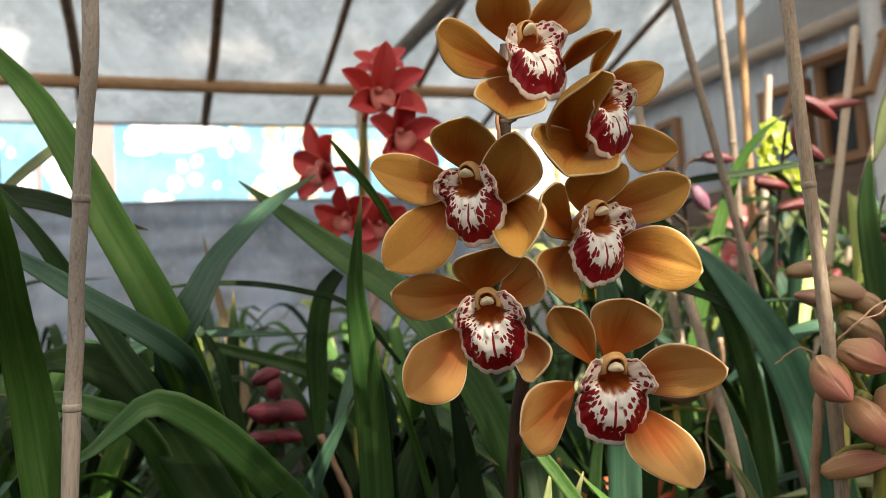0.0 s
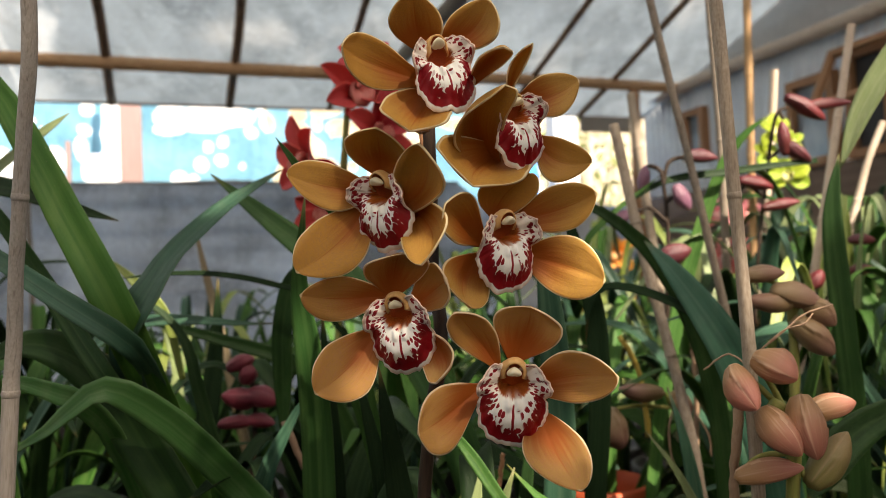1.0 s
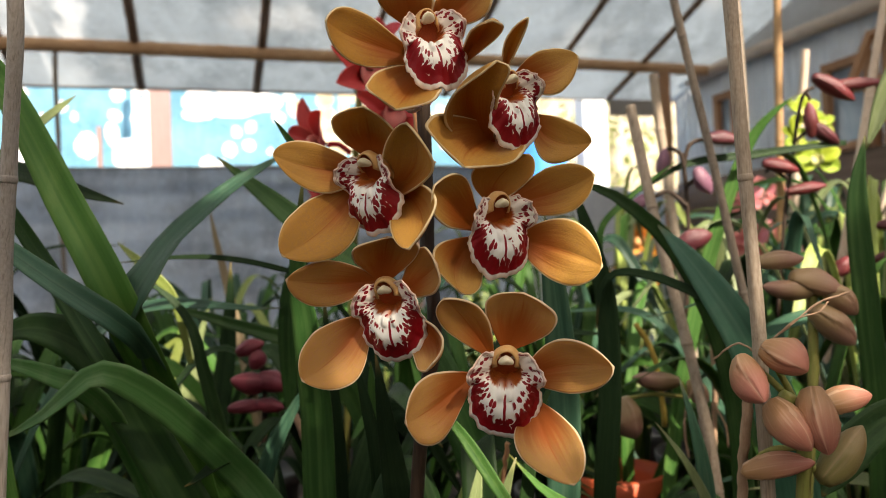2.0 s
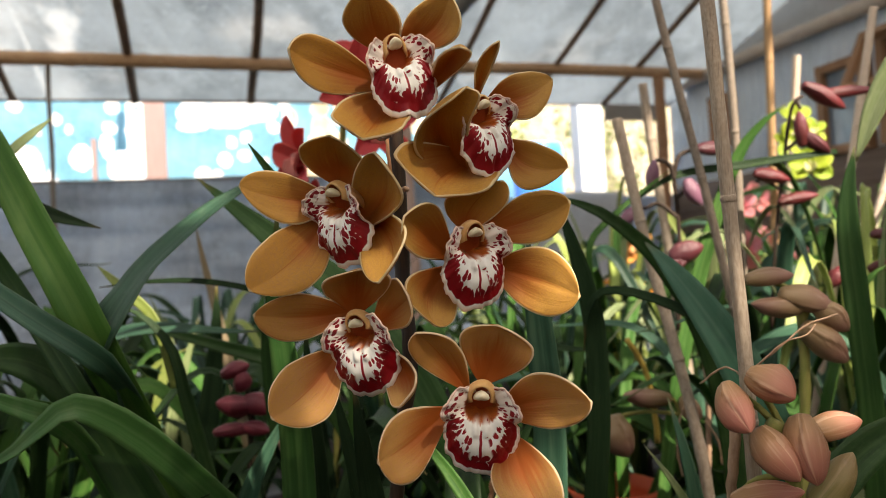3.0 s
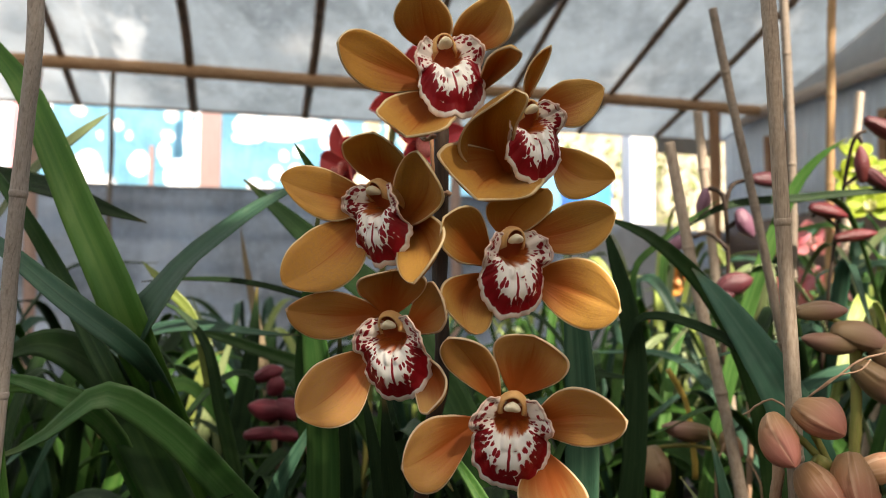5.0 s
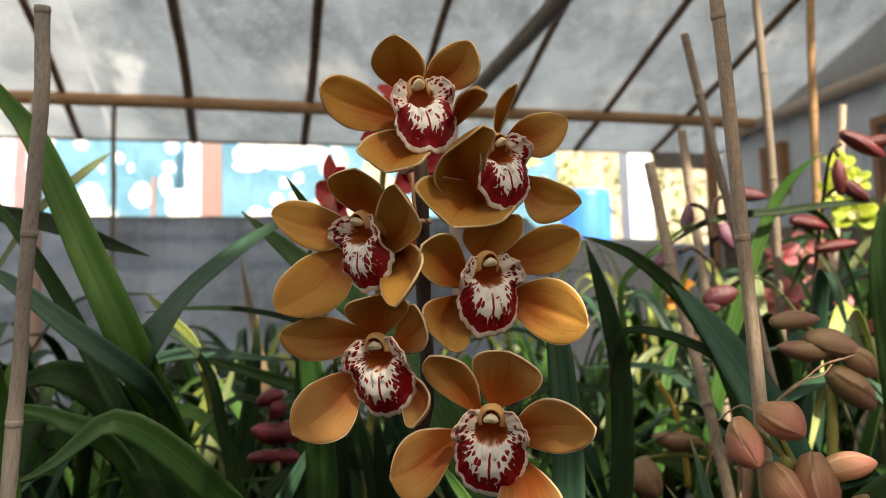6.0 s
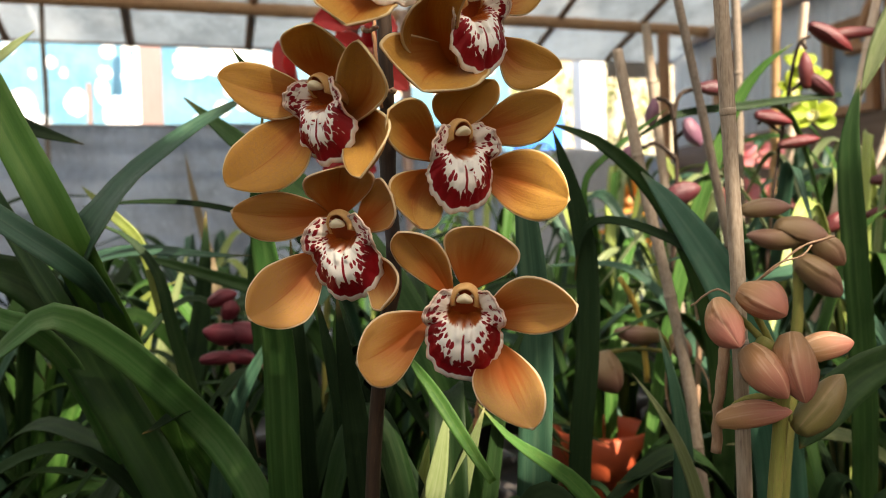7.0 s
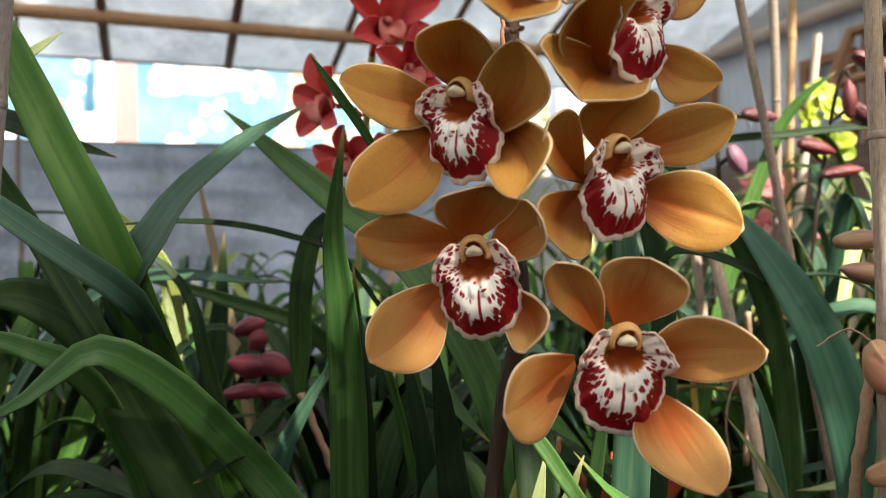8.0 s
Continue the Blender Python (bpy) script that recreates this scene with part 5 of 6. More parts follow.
leaf(left_plant, [(-0.230, 0.720, 0.557), (-0.223, 0.690, 0.607), (-0.215, 0.650, 0.653), (-0.207, 0.610, 0.685), (-0.206, 0.575, 0.710), (-0.226, 0.560, 0.730), (-0.254, 0.560, 0.748), (-0.281, 0.565, 0.764), (-0.313, 0.570, 0.784), (-0.346, 0.580, 0.799), (-0.390, 0.585, 0.814), (-0.430, 0.590, 0.823)], 0.0190, 10, 0.3, M["leaf_blue"])
leaf(left_plant, [(-0.244, 0.700, 0.562), (-0.246, 0.670, 0.619), (-0.241, 0.630, 0.654), (-0.243, 0.610, 0.676), (-0.273, 0.620, 0.711), (-0.304, 0.630, 0.751), (-0.328, 0.635, 0.783), (-0.347, 0.630, 0.815), (-0.374, 0.630, 0.847), (-0.405, 0.635, 0.878), (-0.442, 0.640, 0.911)], 0.0185, 0, 0.25, M["leaf_mid"])
leaf(left_plant, [(-0.126, 0.640, 0.559), (-0.141, 0.640, 0.576), (-0.158, 0.620, 0.606), (-0.179, 0.600, 0.638), (-0.202, 0.585, 0.662), (-0.218, 0.570, 0.675), (-0.230, 0.560, 0.675), (-0.253, 0.555, 0.657), (-0.274, 0.550, 0.641), (-0.309, 0.540, 0.627)], 0.0300, 0, 0.2, M["leaf_grey"])
leaf(back_plant, [(-0.228, 0.640, 0.628), (-0.229, 0.620, 0.678), (-0.224, 0.600, 0.712), (-0.206, 0.585, 0.735), (-0.196, 0.590, 0.753), (-0.195, 0.630, 0.781), (-0.185, 0.670, 0.808), (-0.172, 0.710, 0.834), (-0.156, 0.740, 0.853), (-0.136, 0.760, 0.870)], 0.0338, -10, 0.2, M["leaf_blue"])
leaf(back_plant, [(-0.205, 0.980, 0.653), (-0.231, 0.970, 0.666), (-0.281, 0.960, 0.682), (-0.322, 0.950, 0.697), (-0.363, 0.940, 0.708), (-0.403, 0.940, 0.714)], 0.0230, 0, 0.2, M["leaf_mid"])
leaf(back_plant, [(-0.348, 1.020, 0.493), (-0.345, 1.030, 0.537), (-0.342, 1.040, 0.574), (-0.334, 1.050, 0.644), (-0.328, 1.050, 0.707), (-0.325, 1.050, 0.766)], 0.0360, 0, 0.15, M["leaf_shaded"])
bamboo_stake([(-0.195, 0.442, 0.966), (-0.200, 0.449, 0.907), (-0.209, 0.455, 0.859), (-0.216, 0.458, 0.803), (-0.222, 0.462, 0.766), (-0.226, 0.465, 0.728), (-0.231, 0.467, 0.690), (-0.235, 0.467, 0.634)], 0.0052, M["bamboo_grey"], "weathered grey bamboo stake beside green orchid leaves")
leaf(left_plant, [(-0.175, 0.623, 0.542), (-0.222, 0.626, 0.618), (-0.261, 0.630, 0.676), (-0.296, 0.625, 0.704), (-0.332, 0.620, 0.710), (-0.364, 0.607, 0.691)], 0.0406, 0, 0.2, M["leaf_mid"])
leaf(left_plant, [(-0.245, 0.673, 0.618), (-0.278, 0.649, 0.649), (-0.300, 0.625, 0.668), (-0.325, 0.602, 0.675), (-0.348, 0.579, 0.671)], 0.0215, 0, 0.2, M["leaf"])
leaf(back_plant, [(-0.065, 0.775, 0.675), (-0.109, 0.769, 0.735), (-0.157, 0.772, 0.754), (-0.213, 0.775, 0.766), (-0.266, 0.769, 0.769), (-0.322, 0.762, 0.766)], 0.0070, 25, 0.1, M["leaf_shaded"])
leaf(back_plant, [(-0.063, 0.774, 0.744), (-0.113, 0.787, 0.782), (-0.150, 0.792, 0.812), (-0.191, 0.796, 0.846), (-0.227, 0.798, 0.876)], 0.0394, 20, 0.25, M["leaf_mid"])
leaf(back_plant, [(-0.285, 0.839, 0.649), (-0.297, 0.826, 0.724), (-0.322, 0.812, 0.760), (-0.352, 0.808, 0.790)], 0.0114, 0, 0.1, M["leaf_sun"])
leaf(back_plant, [(-0.240, 0.774, 0.651), (-0.251, 0.772, 0.698), (-0.279, 0.768, 0.734), (-0.317, 0.763, 0.751)], 0.0154, 30, 0.2, M["leaf_dark"])
leaf(back_plant, [(-0.074, 0.633, 0.562), (-0.073, 0.629, 0.635), (-0.074, 0.615, 0.700), (-0.075, 0.601, 0.755), (-0.064, 0.588, 0.822)], 0.0270, 10, 0.2, M["leaf_mid"])
leaf(back_plant, [(-0.126, 0.798, 0.772), (-0.143, 0.799, 0.750), (-0.154, 0.801, 0.703), (-0.157, 0.805, 0.644), (-0.160, 0.808, 0.578)], 0.0225, 0, 0.15, M["leaf_mid"])
leaf(back_plant, [(-0.042, 0.621, 0.794), (-0.055, 0.609, 0.821), (-0.070, 0.596, 0.845), (-0.088, 0.594, 0.871)], 0.0067, 0, 0.2, M["leaf"])
leaf(main, [(0.010, 0.557, 0.568), (0.006, 0.554, 0.609), (0.001, 0.551, 0.653), (-0.005, 0.559, 0.688)], 0.0249, 0, 0.15, M["leaf_shaded"])
leaf(main, [(-0.013, 0.597, 0.557), (-0.014, 0.594, 0.600), (-0.022, 0.591, 0.648), (-0.033, 0.598, 0.691)], 0.0198, 15, 0.15, M["leaf_shaded"])
leaf(main, [(0.100, 0.552, 0.562), (0.079, 0.559, 0.592), (0.060, 0.567, 0.619), (0.036, 0.584, 0.646)], 0.0097, 0, 0.2, M["leaf"])
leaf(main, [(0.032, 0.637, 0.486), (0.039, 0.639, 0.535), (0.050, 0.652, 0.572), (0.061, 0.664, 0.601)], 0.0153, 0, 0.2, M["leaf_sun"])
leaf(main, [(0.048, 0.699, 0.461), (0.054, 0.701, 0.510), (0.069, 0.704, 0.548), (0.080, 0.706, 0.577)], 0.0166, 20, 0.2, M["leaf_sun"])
leaf(main, [(-0.031, 0.705, 0.505), (-0.040, 0.704, 0.574), (-0.057, 0.703, 0.643), (-0.077, 0.711, 0.683)], 0.0074, 0, 0.2, M["leaf"])
leaf(main, [(0.126, 0.650, 0.548), (0.130, 0.648, 0.628), (0.128, 0.646, 0.699), (0.124, 0.643, 0.752), (0.121, 0.652, 0.788)], 0.0267, 0, 0.15, M["leaf_blue"])
leaf(main, [(0.098, 0.625, 0.569), (0.108, 0.625, 0.625), (0.129, 0.632, 0.666)], 0.0129, 0, 0.15, M["leaf_dark"])
leaf(main, [(-0.072, 0.679, 0.534), (-0.072, 0.677, 0.597), (-0.074, 0.675, 0.661), (-0.079, 0.682, 0.729)], 0.0226, 0, 0.15, M["leaf_shaded"])
leaf(main, [(-0.014, 0.627, 0.553), (-0.016, 0.625, 0.598), (-0.023, 0.623, 0.643), (-0.024, 0.622, 0.674)], 0.0080, 0, 0.15, M["leaf"])
leaf(main, [(-0.155, 0.706, 0.538), (-0.143, 0.706, 0.579), (-0.121, 0.709, 0.620), (-0.099, 0.711, 0.655)], 0.0228, 0, 0.2, M["leaf_blue"])
leaf(right_plant, [(0.342, 0.787, 0.556), (0.328, 0.783, 0.608), (0.305, 0.777, 0.666), (0.279, 0.782, 0.713), (0.253, 0.786, 0.752), (0.231, 0.792, 0.780)], 0.0441, 0, 0.2, M["leaf_teal"], (-0.3, -0.7, 0.7))
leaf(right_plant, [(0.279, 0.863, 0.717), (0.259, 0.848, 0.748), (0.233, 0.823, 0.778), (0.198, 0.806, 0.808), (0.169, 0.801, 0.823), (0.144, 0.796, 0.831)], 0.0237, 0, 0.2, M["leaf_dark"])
leaf(right_plant, [(0.265, 0.786, 0.710), (0.230, 0.781, 0.727), (0.200, 0.777, 0.735), (0.181, 0.775, 0.732), (0.171, 0.784, 0.713), (0.166, 0.784, 0.679)], 0.0190, 40, 0.1, M["leaf_shaded"])
leaf(right_plant, [(0.452, 0.865, 0.427), (0.453, 0.862, 0.570), (0.446, 0.859, 0.688), (0.441, 0.857, 0.771), (0.443, 0.856, 0.819), (0.452, 0.856, 0.866)], 0.0250, 0, 0.2, M["leaf_mid"], (-0.2, -0.8, 0.5))
leaf(right_plant, [(0.575, 0.828, 1.040), (0.535, 0.834, 1.000), (0.503, 0.840, 0.958), (0.474, 0.848, 0.908), (0.452, 0.855, 0.850)], 0.0270, 0, 0.2, M["leaf_pale"], (-0.2, -0.8, 0.5))
leaf(right_plant, [(0.381, 1.171, 0.822), (0.417, 1.173, 0.905), (0.449, 1.166, 0.946), (0.484, 1.160, 0.971)], 0.0214, 0, 0.2, M["leaf"])
leaf(right_plant, [(0.549, 1.170, 0.899), (0.468, 1.160, 0.893), (0.419, 1.154, 0.888), (0.322, 1.142, 0.878), (0.258, 1.155, 0.843)], 0.0123, 0, 0.2, M["leaf_dark"])
leaf(right_plant, [(0.196, 1.012, 0.701), (0.189, 1.008, 0.779), (0.222, 1.023, 0.820), (0.297, 1.043, 0.875)], 0.0085, 0, 0.2, M["leaf"])
leaf(right_plant, [(0.239, 0.695, 0.558), (0.225, 0.692, 0.583), (0.208, 0.700, 0.606)], 0.0128, 0, 0.2, M["leaf_pale"])
leaf(right_plant, [(0.251, 0.717, 0.522), (0.250, 0.716, 0.557), (0.242, 0.714, 0.603), (0.233, 0.722, 0.642)], 0.0202, 0, 0.2, M["leaf_blue"])
leaf(right_plant, [(0.416, 0.675, 0.627), (0.370, 0.649, 0.614), (0.335, 0.625, 0.594), (0.314, 0.613, 0.568)], 0.0307, 0, 0.2, M["leaf_dark"])
leaf(left_plant, [(-0.497, 0.746, 0.815), (-0.450, 0.748, 0.877), (-0.401, 0.754, 0.917), (-0.364, 0.760, 0.945)], 0.0122, 0, 0.2, M["leaf_pale"])
leaf(right_plant, [(0.168, 0.779, 0.535), (0.176, 0.778, 0.610), (0.178, 0.786, 0.694), (0.170, 0.793, 0.748), (0.159, 0.800, 0.793), (0.149, 0.808, 0.827)], 0.0218, 0, 0.2, M["leaf_shaded"])
bamboo_stake([(0.270, 0.902, 1.068), (0.285, 0.907, 0.988), (0.312, 0.915, 0.853), (0.332, 0.921, 0.746)], 0.0050, M["bamboo_dark"], "thin dark bamboo stake leaning among orchid plants")
bamboo_stake([(0.246, 0.541, 0.965), (0.249, 0.542, 0.919), (0.254, 0.550, 0.835), (0.261, 0.558, 0.704), (0.264, 0.566, 0.609)], 0.0050, M["bamboo"], "tan bamboo stake tied beside a bud spike")
bamboo_stake([(0.227, 0.948, 0.930), (0.249, 0.933, 0.784), (0.273, 0.919, 0.658), (0.290, 0.903, 0.551), (0.298, 0.895, 0.465)], 0.0065, M["bamboo"], "brown cane stake leaning behind the blossoms")
bamboo_stake([(0.638, 1.697, 1.503), (0.628, 1.705, 1.353), (0.624, 1.720, 1.102), (0.620, 1.735, 0.850)], 0.0088, M["bamboo_tan"], "sunlit tan bamboo stake near the wall")
bamboo_stake([(0.414, 1.209, 1.260), (0.418, 1.213, 1.171), (0.426, 1.223, 0.948), (0.426, 1.234, 0.673)], 0.0067, M["bamboo_dark"], "straight brown bamboo stake behind orchid buds")
bamboo_stake([(0.701, 1.779, 1.186), (0.689, 1.786, 1.059), (0.664, 1.799, 0.827)], 0.0091, M["bamboo_pale"], "short pale stake among lime blossoms")
bamboo_stake([(0.652, 1.269, 1.127), (0.618, 1.278, 0.941), (0.582, 1.288, 0.749)], 0.0069, M["bamboo_pale"], "pale slanted bamboo stake beside dark buds")
bamboo_stake([(0.776, 1.454, 0.998), (0.746, 1.454, 0.929), (0.710, 1.456, 0.816)], 0.0067, M["bamboo_pale"], "pale slanted bamboo stake beside dark buds")
bamboo_stake([(0.316, 1.375, 1.064), (0.325, 1.380, 0.963), (0.342, 1.388, 0.798)], 0.0082, M["bamboo"], "brown cane stake standing among plants")
bud(bud_plant, (0.256, 0.528, 0.689), (0.277, 0.511, 0.676), 0.0123, M["bud_pink"])
spike(bud_plant, [(0.256, 0.528, 0.689), (0.268, 0.541, 0.672), (0.280, 0.542, 0.647)], 0.0022, M["stem_green"])
bud(bud_plant, (0.242, 0.531, 0.681), (0.248, 0.502, 0.659), 0.0112, M["bud_pink"])
spike(bud_plant, [(0.242, 0.531, 0.681), (0.261, 0.542, 0.668), (0.280, 0.542, 0.647)], 0.0022, M["stem_green"])
bud(bud_plant, (0.285, 0.532, 0.661), (0.287, 0.513, 0.624), 0.0133, M["bud_pink"])
spike(bud_plant, [(0.285, 0.532, 0.661), (0.281, 0.543, 0.645), (0.278, 0.542, 0.622)], 0.0022, M["stem_green"])
bud(bud_plant, (0.259, 0.529, 0.654), (0.277, 0.512, 0.627), 0.0123, M["bud_pink"])
spike(bud_plant, [(0.259, 0.529, 0.654), (0.269, 0.542, 0.642), (0.278, 0.542, 0.622)], 0.0022, M["stem_green"])
bud(bud_plant, (0.244, 0.543, 0.606), (0.287, 0.538, 0.613), 0.0089, M["bud_pink"])
spike(bud_plant, [(0.244, 0.543, 0.606), (0.261, 0.548, 0.618), (0.278, 0.542, 0.622)], 0.0022, M["stem_green"])
bud(bud_plant, (0.290, 0.538, 0.649), (0.329, 0.553, 0.653), 0.0092, M["bud_pink"])
spike(bud_plant, [(0.290, 0.538, 0.649), (0.285, 0.546, 0.652), (0.280, 0.542, 0.647)], 0.0022, M["stem_green"])
bud(bud_plant, (0.291, 0.539, 0.601), (0.322, 0.552, 0.633), 0.0121, M["bud_green"])
spike(bud_plant, [(0.291, 0.539, 0.601), (0.284, 0.546, 0.615), (0.278, 0.542, 0.622)], 0.0022, M["stem_green"])
bud(upper_plant, (0.312, 0.750, 0.740), (0.355, 0.756, 0.742), 0.0088, M["bud_mauve"])
spike(upper_plant, [(0.312, 0.750, 0.740), (0.338, 0.764, 0.736), (0.364, 0.767, 0.725)], 0.0022, M["stem_green"])
bud(upper_plant, (0.360, 0.757, 0.712), (0.315, 0.751, 0.718), 0.0097, M["bud_mauve"])
spike(upper_plant, [(0.360, 0.757, 0.712), (0.361, 0.768, 0.709), (0.363, 0.768, 0.698)], 0.0022, M["stem_green"])
bud(upper_plant, (0.342, 0.754, 0.725), (0.390, 0.761, 0.710), 0.0125, M["bud_mauve"])
spike(upper_plant, [(0.342, 0.754, 0.725), (0.353, 0.767, 0.718), (0.363, 0.768, 0.703)], 0.0022, M["stem_green"])
bud(upper_plant, (0.361, 0.757, 0.695), (0.398, 0.763, 0.661), 0.0143, M["bud_mauve"])
spike(upper_plant, [(0.361, 0.757, 0.695), (0.361, 0.768, 0.683), (0.362, 0.768, 0.663)], 0.0022, M["stem_green"])
bud(upper_plant, (0.374, 0.759, 0.714), (0.401, 0.763, 0.689), 0.0121, M["bud_mauve"])
spike(upper_plant, [(0.374, 0.759, 0.714), (0.368, 0.770, 0.705), (0.363, 0.768, 0.687)], 0.0022, M["stem_green"])
bud(right_plant, (0.266, 0.939, 0.602), (0.213, 0.932, 0.609), 0.0112, M["bud_mauve"])
spike(right_plant, [(0.266, 0.939, 0.602), (0.272, 0.946, 0.597), (0.277, 0.941, 0.583)], 0.0022, M["stem_green"])
bud(right_plant, (0.200, 0.931, 0.584), (0.215, 0.934, 0.537), 0.0194, M["bud_mauve"])
spike(right_plant, [(0.200, 0.931, 0.584), (0.239, 0.942, 0.587), (0.277, 0.941, 0.583)], 0.0022, M["stem_green"])
bud(right_plant, (0.280, 0.941, 0.602), (0.300, 0.944, 0.576), 0.0117, M["bud_mauve"])
spike(right_plant, [(0.280, 0.941, 0.602), (0.279, 0.947, 0.597), (0.277, 0.941, 0.583)], 0.0022, M["stem_green"])
spike(bud_plant, [(0.267, 0.535, 0.657), (0.279, 0.537, 0.646), (0.282, 0.543, 0.615), (0.278, 0.548, 0.553)], 0.0045, M["stem_green"])
spike(upper_plant, [(0.363, 0.767, 0.718), (0.363, 0.769, 0.654), (0.357, 0.769, 0.579), (0.348, 0.771, 0.473)], 0.0045, M["stem_green"])
bud(lilac_plant, (0.283, 1.117, 0.864), (0.291, 1.117, 0.900), 0.0096, M["bud_lilac"])
bud(lilac_plant, (0.350, 1.125, 0.912), (0.397, 1.131, 0.906), 0.0104, M["bud_maroon"])
bud(lilac_plant, (0.333, 1.123, 0.869), (0.352, 1.126, 0.832), 0.0120, M["bud_lilac"])
bud(lilac_plant, (0.240, 1.113, 0.813), (0.272, 1.116, 0.837), 0.0096, M["bud_lilac"])
bud(lilac_plant, (0.305, 1.122, 0.762), (0.351, 1.127, 0.777), 0.0160, M["bud_maroon"])
bud(lilac_plant, (0.327, 1.125, 0.762), (0.297, 1.121, 0.753), 0.0112, M["bud_maroon"])
spike(lilac_plant, [(0.311, 1.135, 0.661), (0.320, 1.134, 0.773), (0.319, 1.132, 0.854), (0.315, 1.131, 0.893)], 0.003, M["stem"])
spike(lilac_plant, [(0.315, 1.131, 0.891), (0.307, 1.130, 0.898), (0.295, 1.118, 0.899)], 0.003, M["stem"])
spike(lilac_plant, [(0.317, 1.131, 0.870), (0.325, 1.132, 0.901), (0.339, 1.133, 0.910), (0.351, 1.125, 0.908)], 0.003, M["stem"])
spike(lilac_plant, [(0.320, 1.132, 0.846), (0.330, 1.123, 0.854)], 0.003, M["stem"])
spike(lilac_plant, [(0.320, 1.133, 0.818), (0.295, 1.129, 0.839), (0.274, 1.117, 0.833)], 0.003, M["stem"])
spike(lilac_plant, [(0.319, 1.134, 0.757), (0.324, 1.134, 0.765)], 0.003, M["stem"])
bud(red_plant, (0.508, 1.163, 0.995), (0.565, 1.171, 0.959), 0.0130, M["bud_red"])
bud(red_plant, (0.532, 1.166, 0.980), (0.606, 1.175, 0.984), 0.0090, M["bud_darkred"])
bud(red_plant, (0.502, 1.164, 0.910), (0.499, 1.162, 0.960), 0.0106, M["bud_darkred"])
bud(red_plant, (0.499, 1.163, 0.928), (0.540, 1.169, 0.897), 0.0114, M["bud_maroon"])
bud(red_plant, (0.432, 1.156, 0.875), (0.482, 1.162, 0.862), 0.0106, M["bud_red"])
bud(red_plant, (0.464, 1.161, 0.832), (0.520, 1.167, 0.840), 0.0090, M["bud_darkred"])
bud(red_plant, (0.589, 1.177, 0.779), (0.629, 1.182, 0.778), 0.0090, M["bud_red"])
bud(red_plant, (0.529, 1.171, 0.711), (0.547, 1.173, 0.738), 0.0122, M["bud_red"])
bud(red_plant, (0.583, 1.177, 0.731), (0.623, 1.182, 0.737), 0.0098, M["bud_red"])
spike(red_plant, [(0.448, 1.182, 0.653), (0.463, 1.182, 0.785), (0.478, 1.182, 0.876), (0.488, 1.171, 0.948), (0.494, 1.161, 0.972), (0.507, 1.163, 0.980)], 0.0025, M["stem"])
spike(red_plant, [(0.496, 1.162, 0.974), (0.502, 1.163, 0.962)], 0.0025, M["stem"])
spike(red_plant, [(0.482, 1.171, 0.907), (0.502, 1.163, 0.923)], 0.0025, M["stem"])
spike(red_plant, [(0.473, 1.181, 0.851), (0.446, 1.168, 0.868), (0.435, 1.156, 0.863)], 0.0025, M["stem"])
spike(red_plant, [(0.468, 1.181, 0.827), (0.466, 1.161, 0.833)], 0.0025, M["stem"])
bud(back_plant, (-0.237, 0.906, 0.633), (-0.232, 0.906, 0.659), 0.0110, M["bud_crimson"])
bud(back_plant, (-0.222, 0.908, 0.615), (-0.267, 0.903, 0.620), 0.0138, M["bud_crimson"])
bud(back_plant, (-0.233, 0.907, 0.622), (-0.198, 0.911, 0.607), 0.0138, M["bud_crimson"])
bud(back_plant, (-0.270, 0.903, 0.585), (-0.222, 0.909, 0.588), 0.0089, M["bud_crimson"])
bud(back_plant, (-0.237, 0.907, 0.590), (-0.203, 0.911, 0.583), 0.0096, M["bud_crimson"])
bud(back_plant, (-0.257, 0.903, 0.653), (-0.224, 0.907, 0.664), 0.0103, M["bud_crimson"])
spike(back_plant, [(-0.234, 0.916, 0.659), (-0.230, 0.918, 0.596), (-0.237, 0.919, 0.513), (-0.243, 0.919, 0.436)], 0.003, M["stem"])
small_blossom(red_orchid, (-0.106, 1.000, 1.000), 0.0640, 32, 8, 1, M["red_petal"], M["red_lip"], 0.80, 0.45)
small_blossom(red_orchid, (-0.096, 1.030, 1.047), 0.0420, 0, 45, 6, M["red_petal"], M["red_lip"], 0.80, 0.30)
small_blossom(red_orchid, (-0.081, 1.000, 0.948), 0.0580, 35, 0, 3, M["red_petal"], M["red_lip"], 0.80, 0.40)
small_blossom(red_orchid, (-0.165, 1.000, 0.915), 0.0640, -50, -6, 2, M["red_petal"], M["red_lip"], 0.80, 0.35)
small_blossom(red_orchid, (-0.148, 1.010, 0.849), 0.0500, -15, -10, 4, M["red_petal"], M["red_lip"], 0.90, 0.35)
small_blossom(red_orchid, (-0.111, 1.020, 0.836), 0.0480, 10, -10, 5, M["red_petal"], M["red_lip"], 0.90, 0.30)
spike(red_orchid, [(-0.117, 1.033, 1.043), (-0.133, 1.040, 0.920), (-0.143, 1.056, 0.804), (-0.164, 1.067, 0.610)], 0.0045, M["stem_green"])
small_blossom(lime_plant, (0.623, 1.580, 1.013), 0.0377, 7, 13, 21, M["lime_petal"], M["lime_lip"])
small_blossom(lime_plant, (0.648, 1.585, 0.923), 0.0422, -16, 6, 22, M["lime_petal"], M["lime_lip"])
small_blossom(lime_plant, (0.606, 1.579, 0.969), 0.0311, 21, -1, 23, M["lime_petal"], M["lime_lip"])
small_blossom(lime_plant, (0.655, 1.584, 0.989), 0.0289, 3, 17, 29, M["lime_petal"], M["lime_lip"])
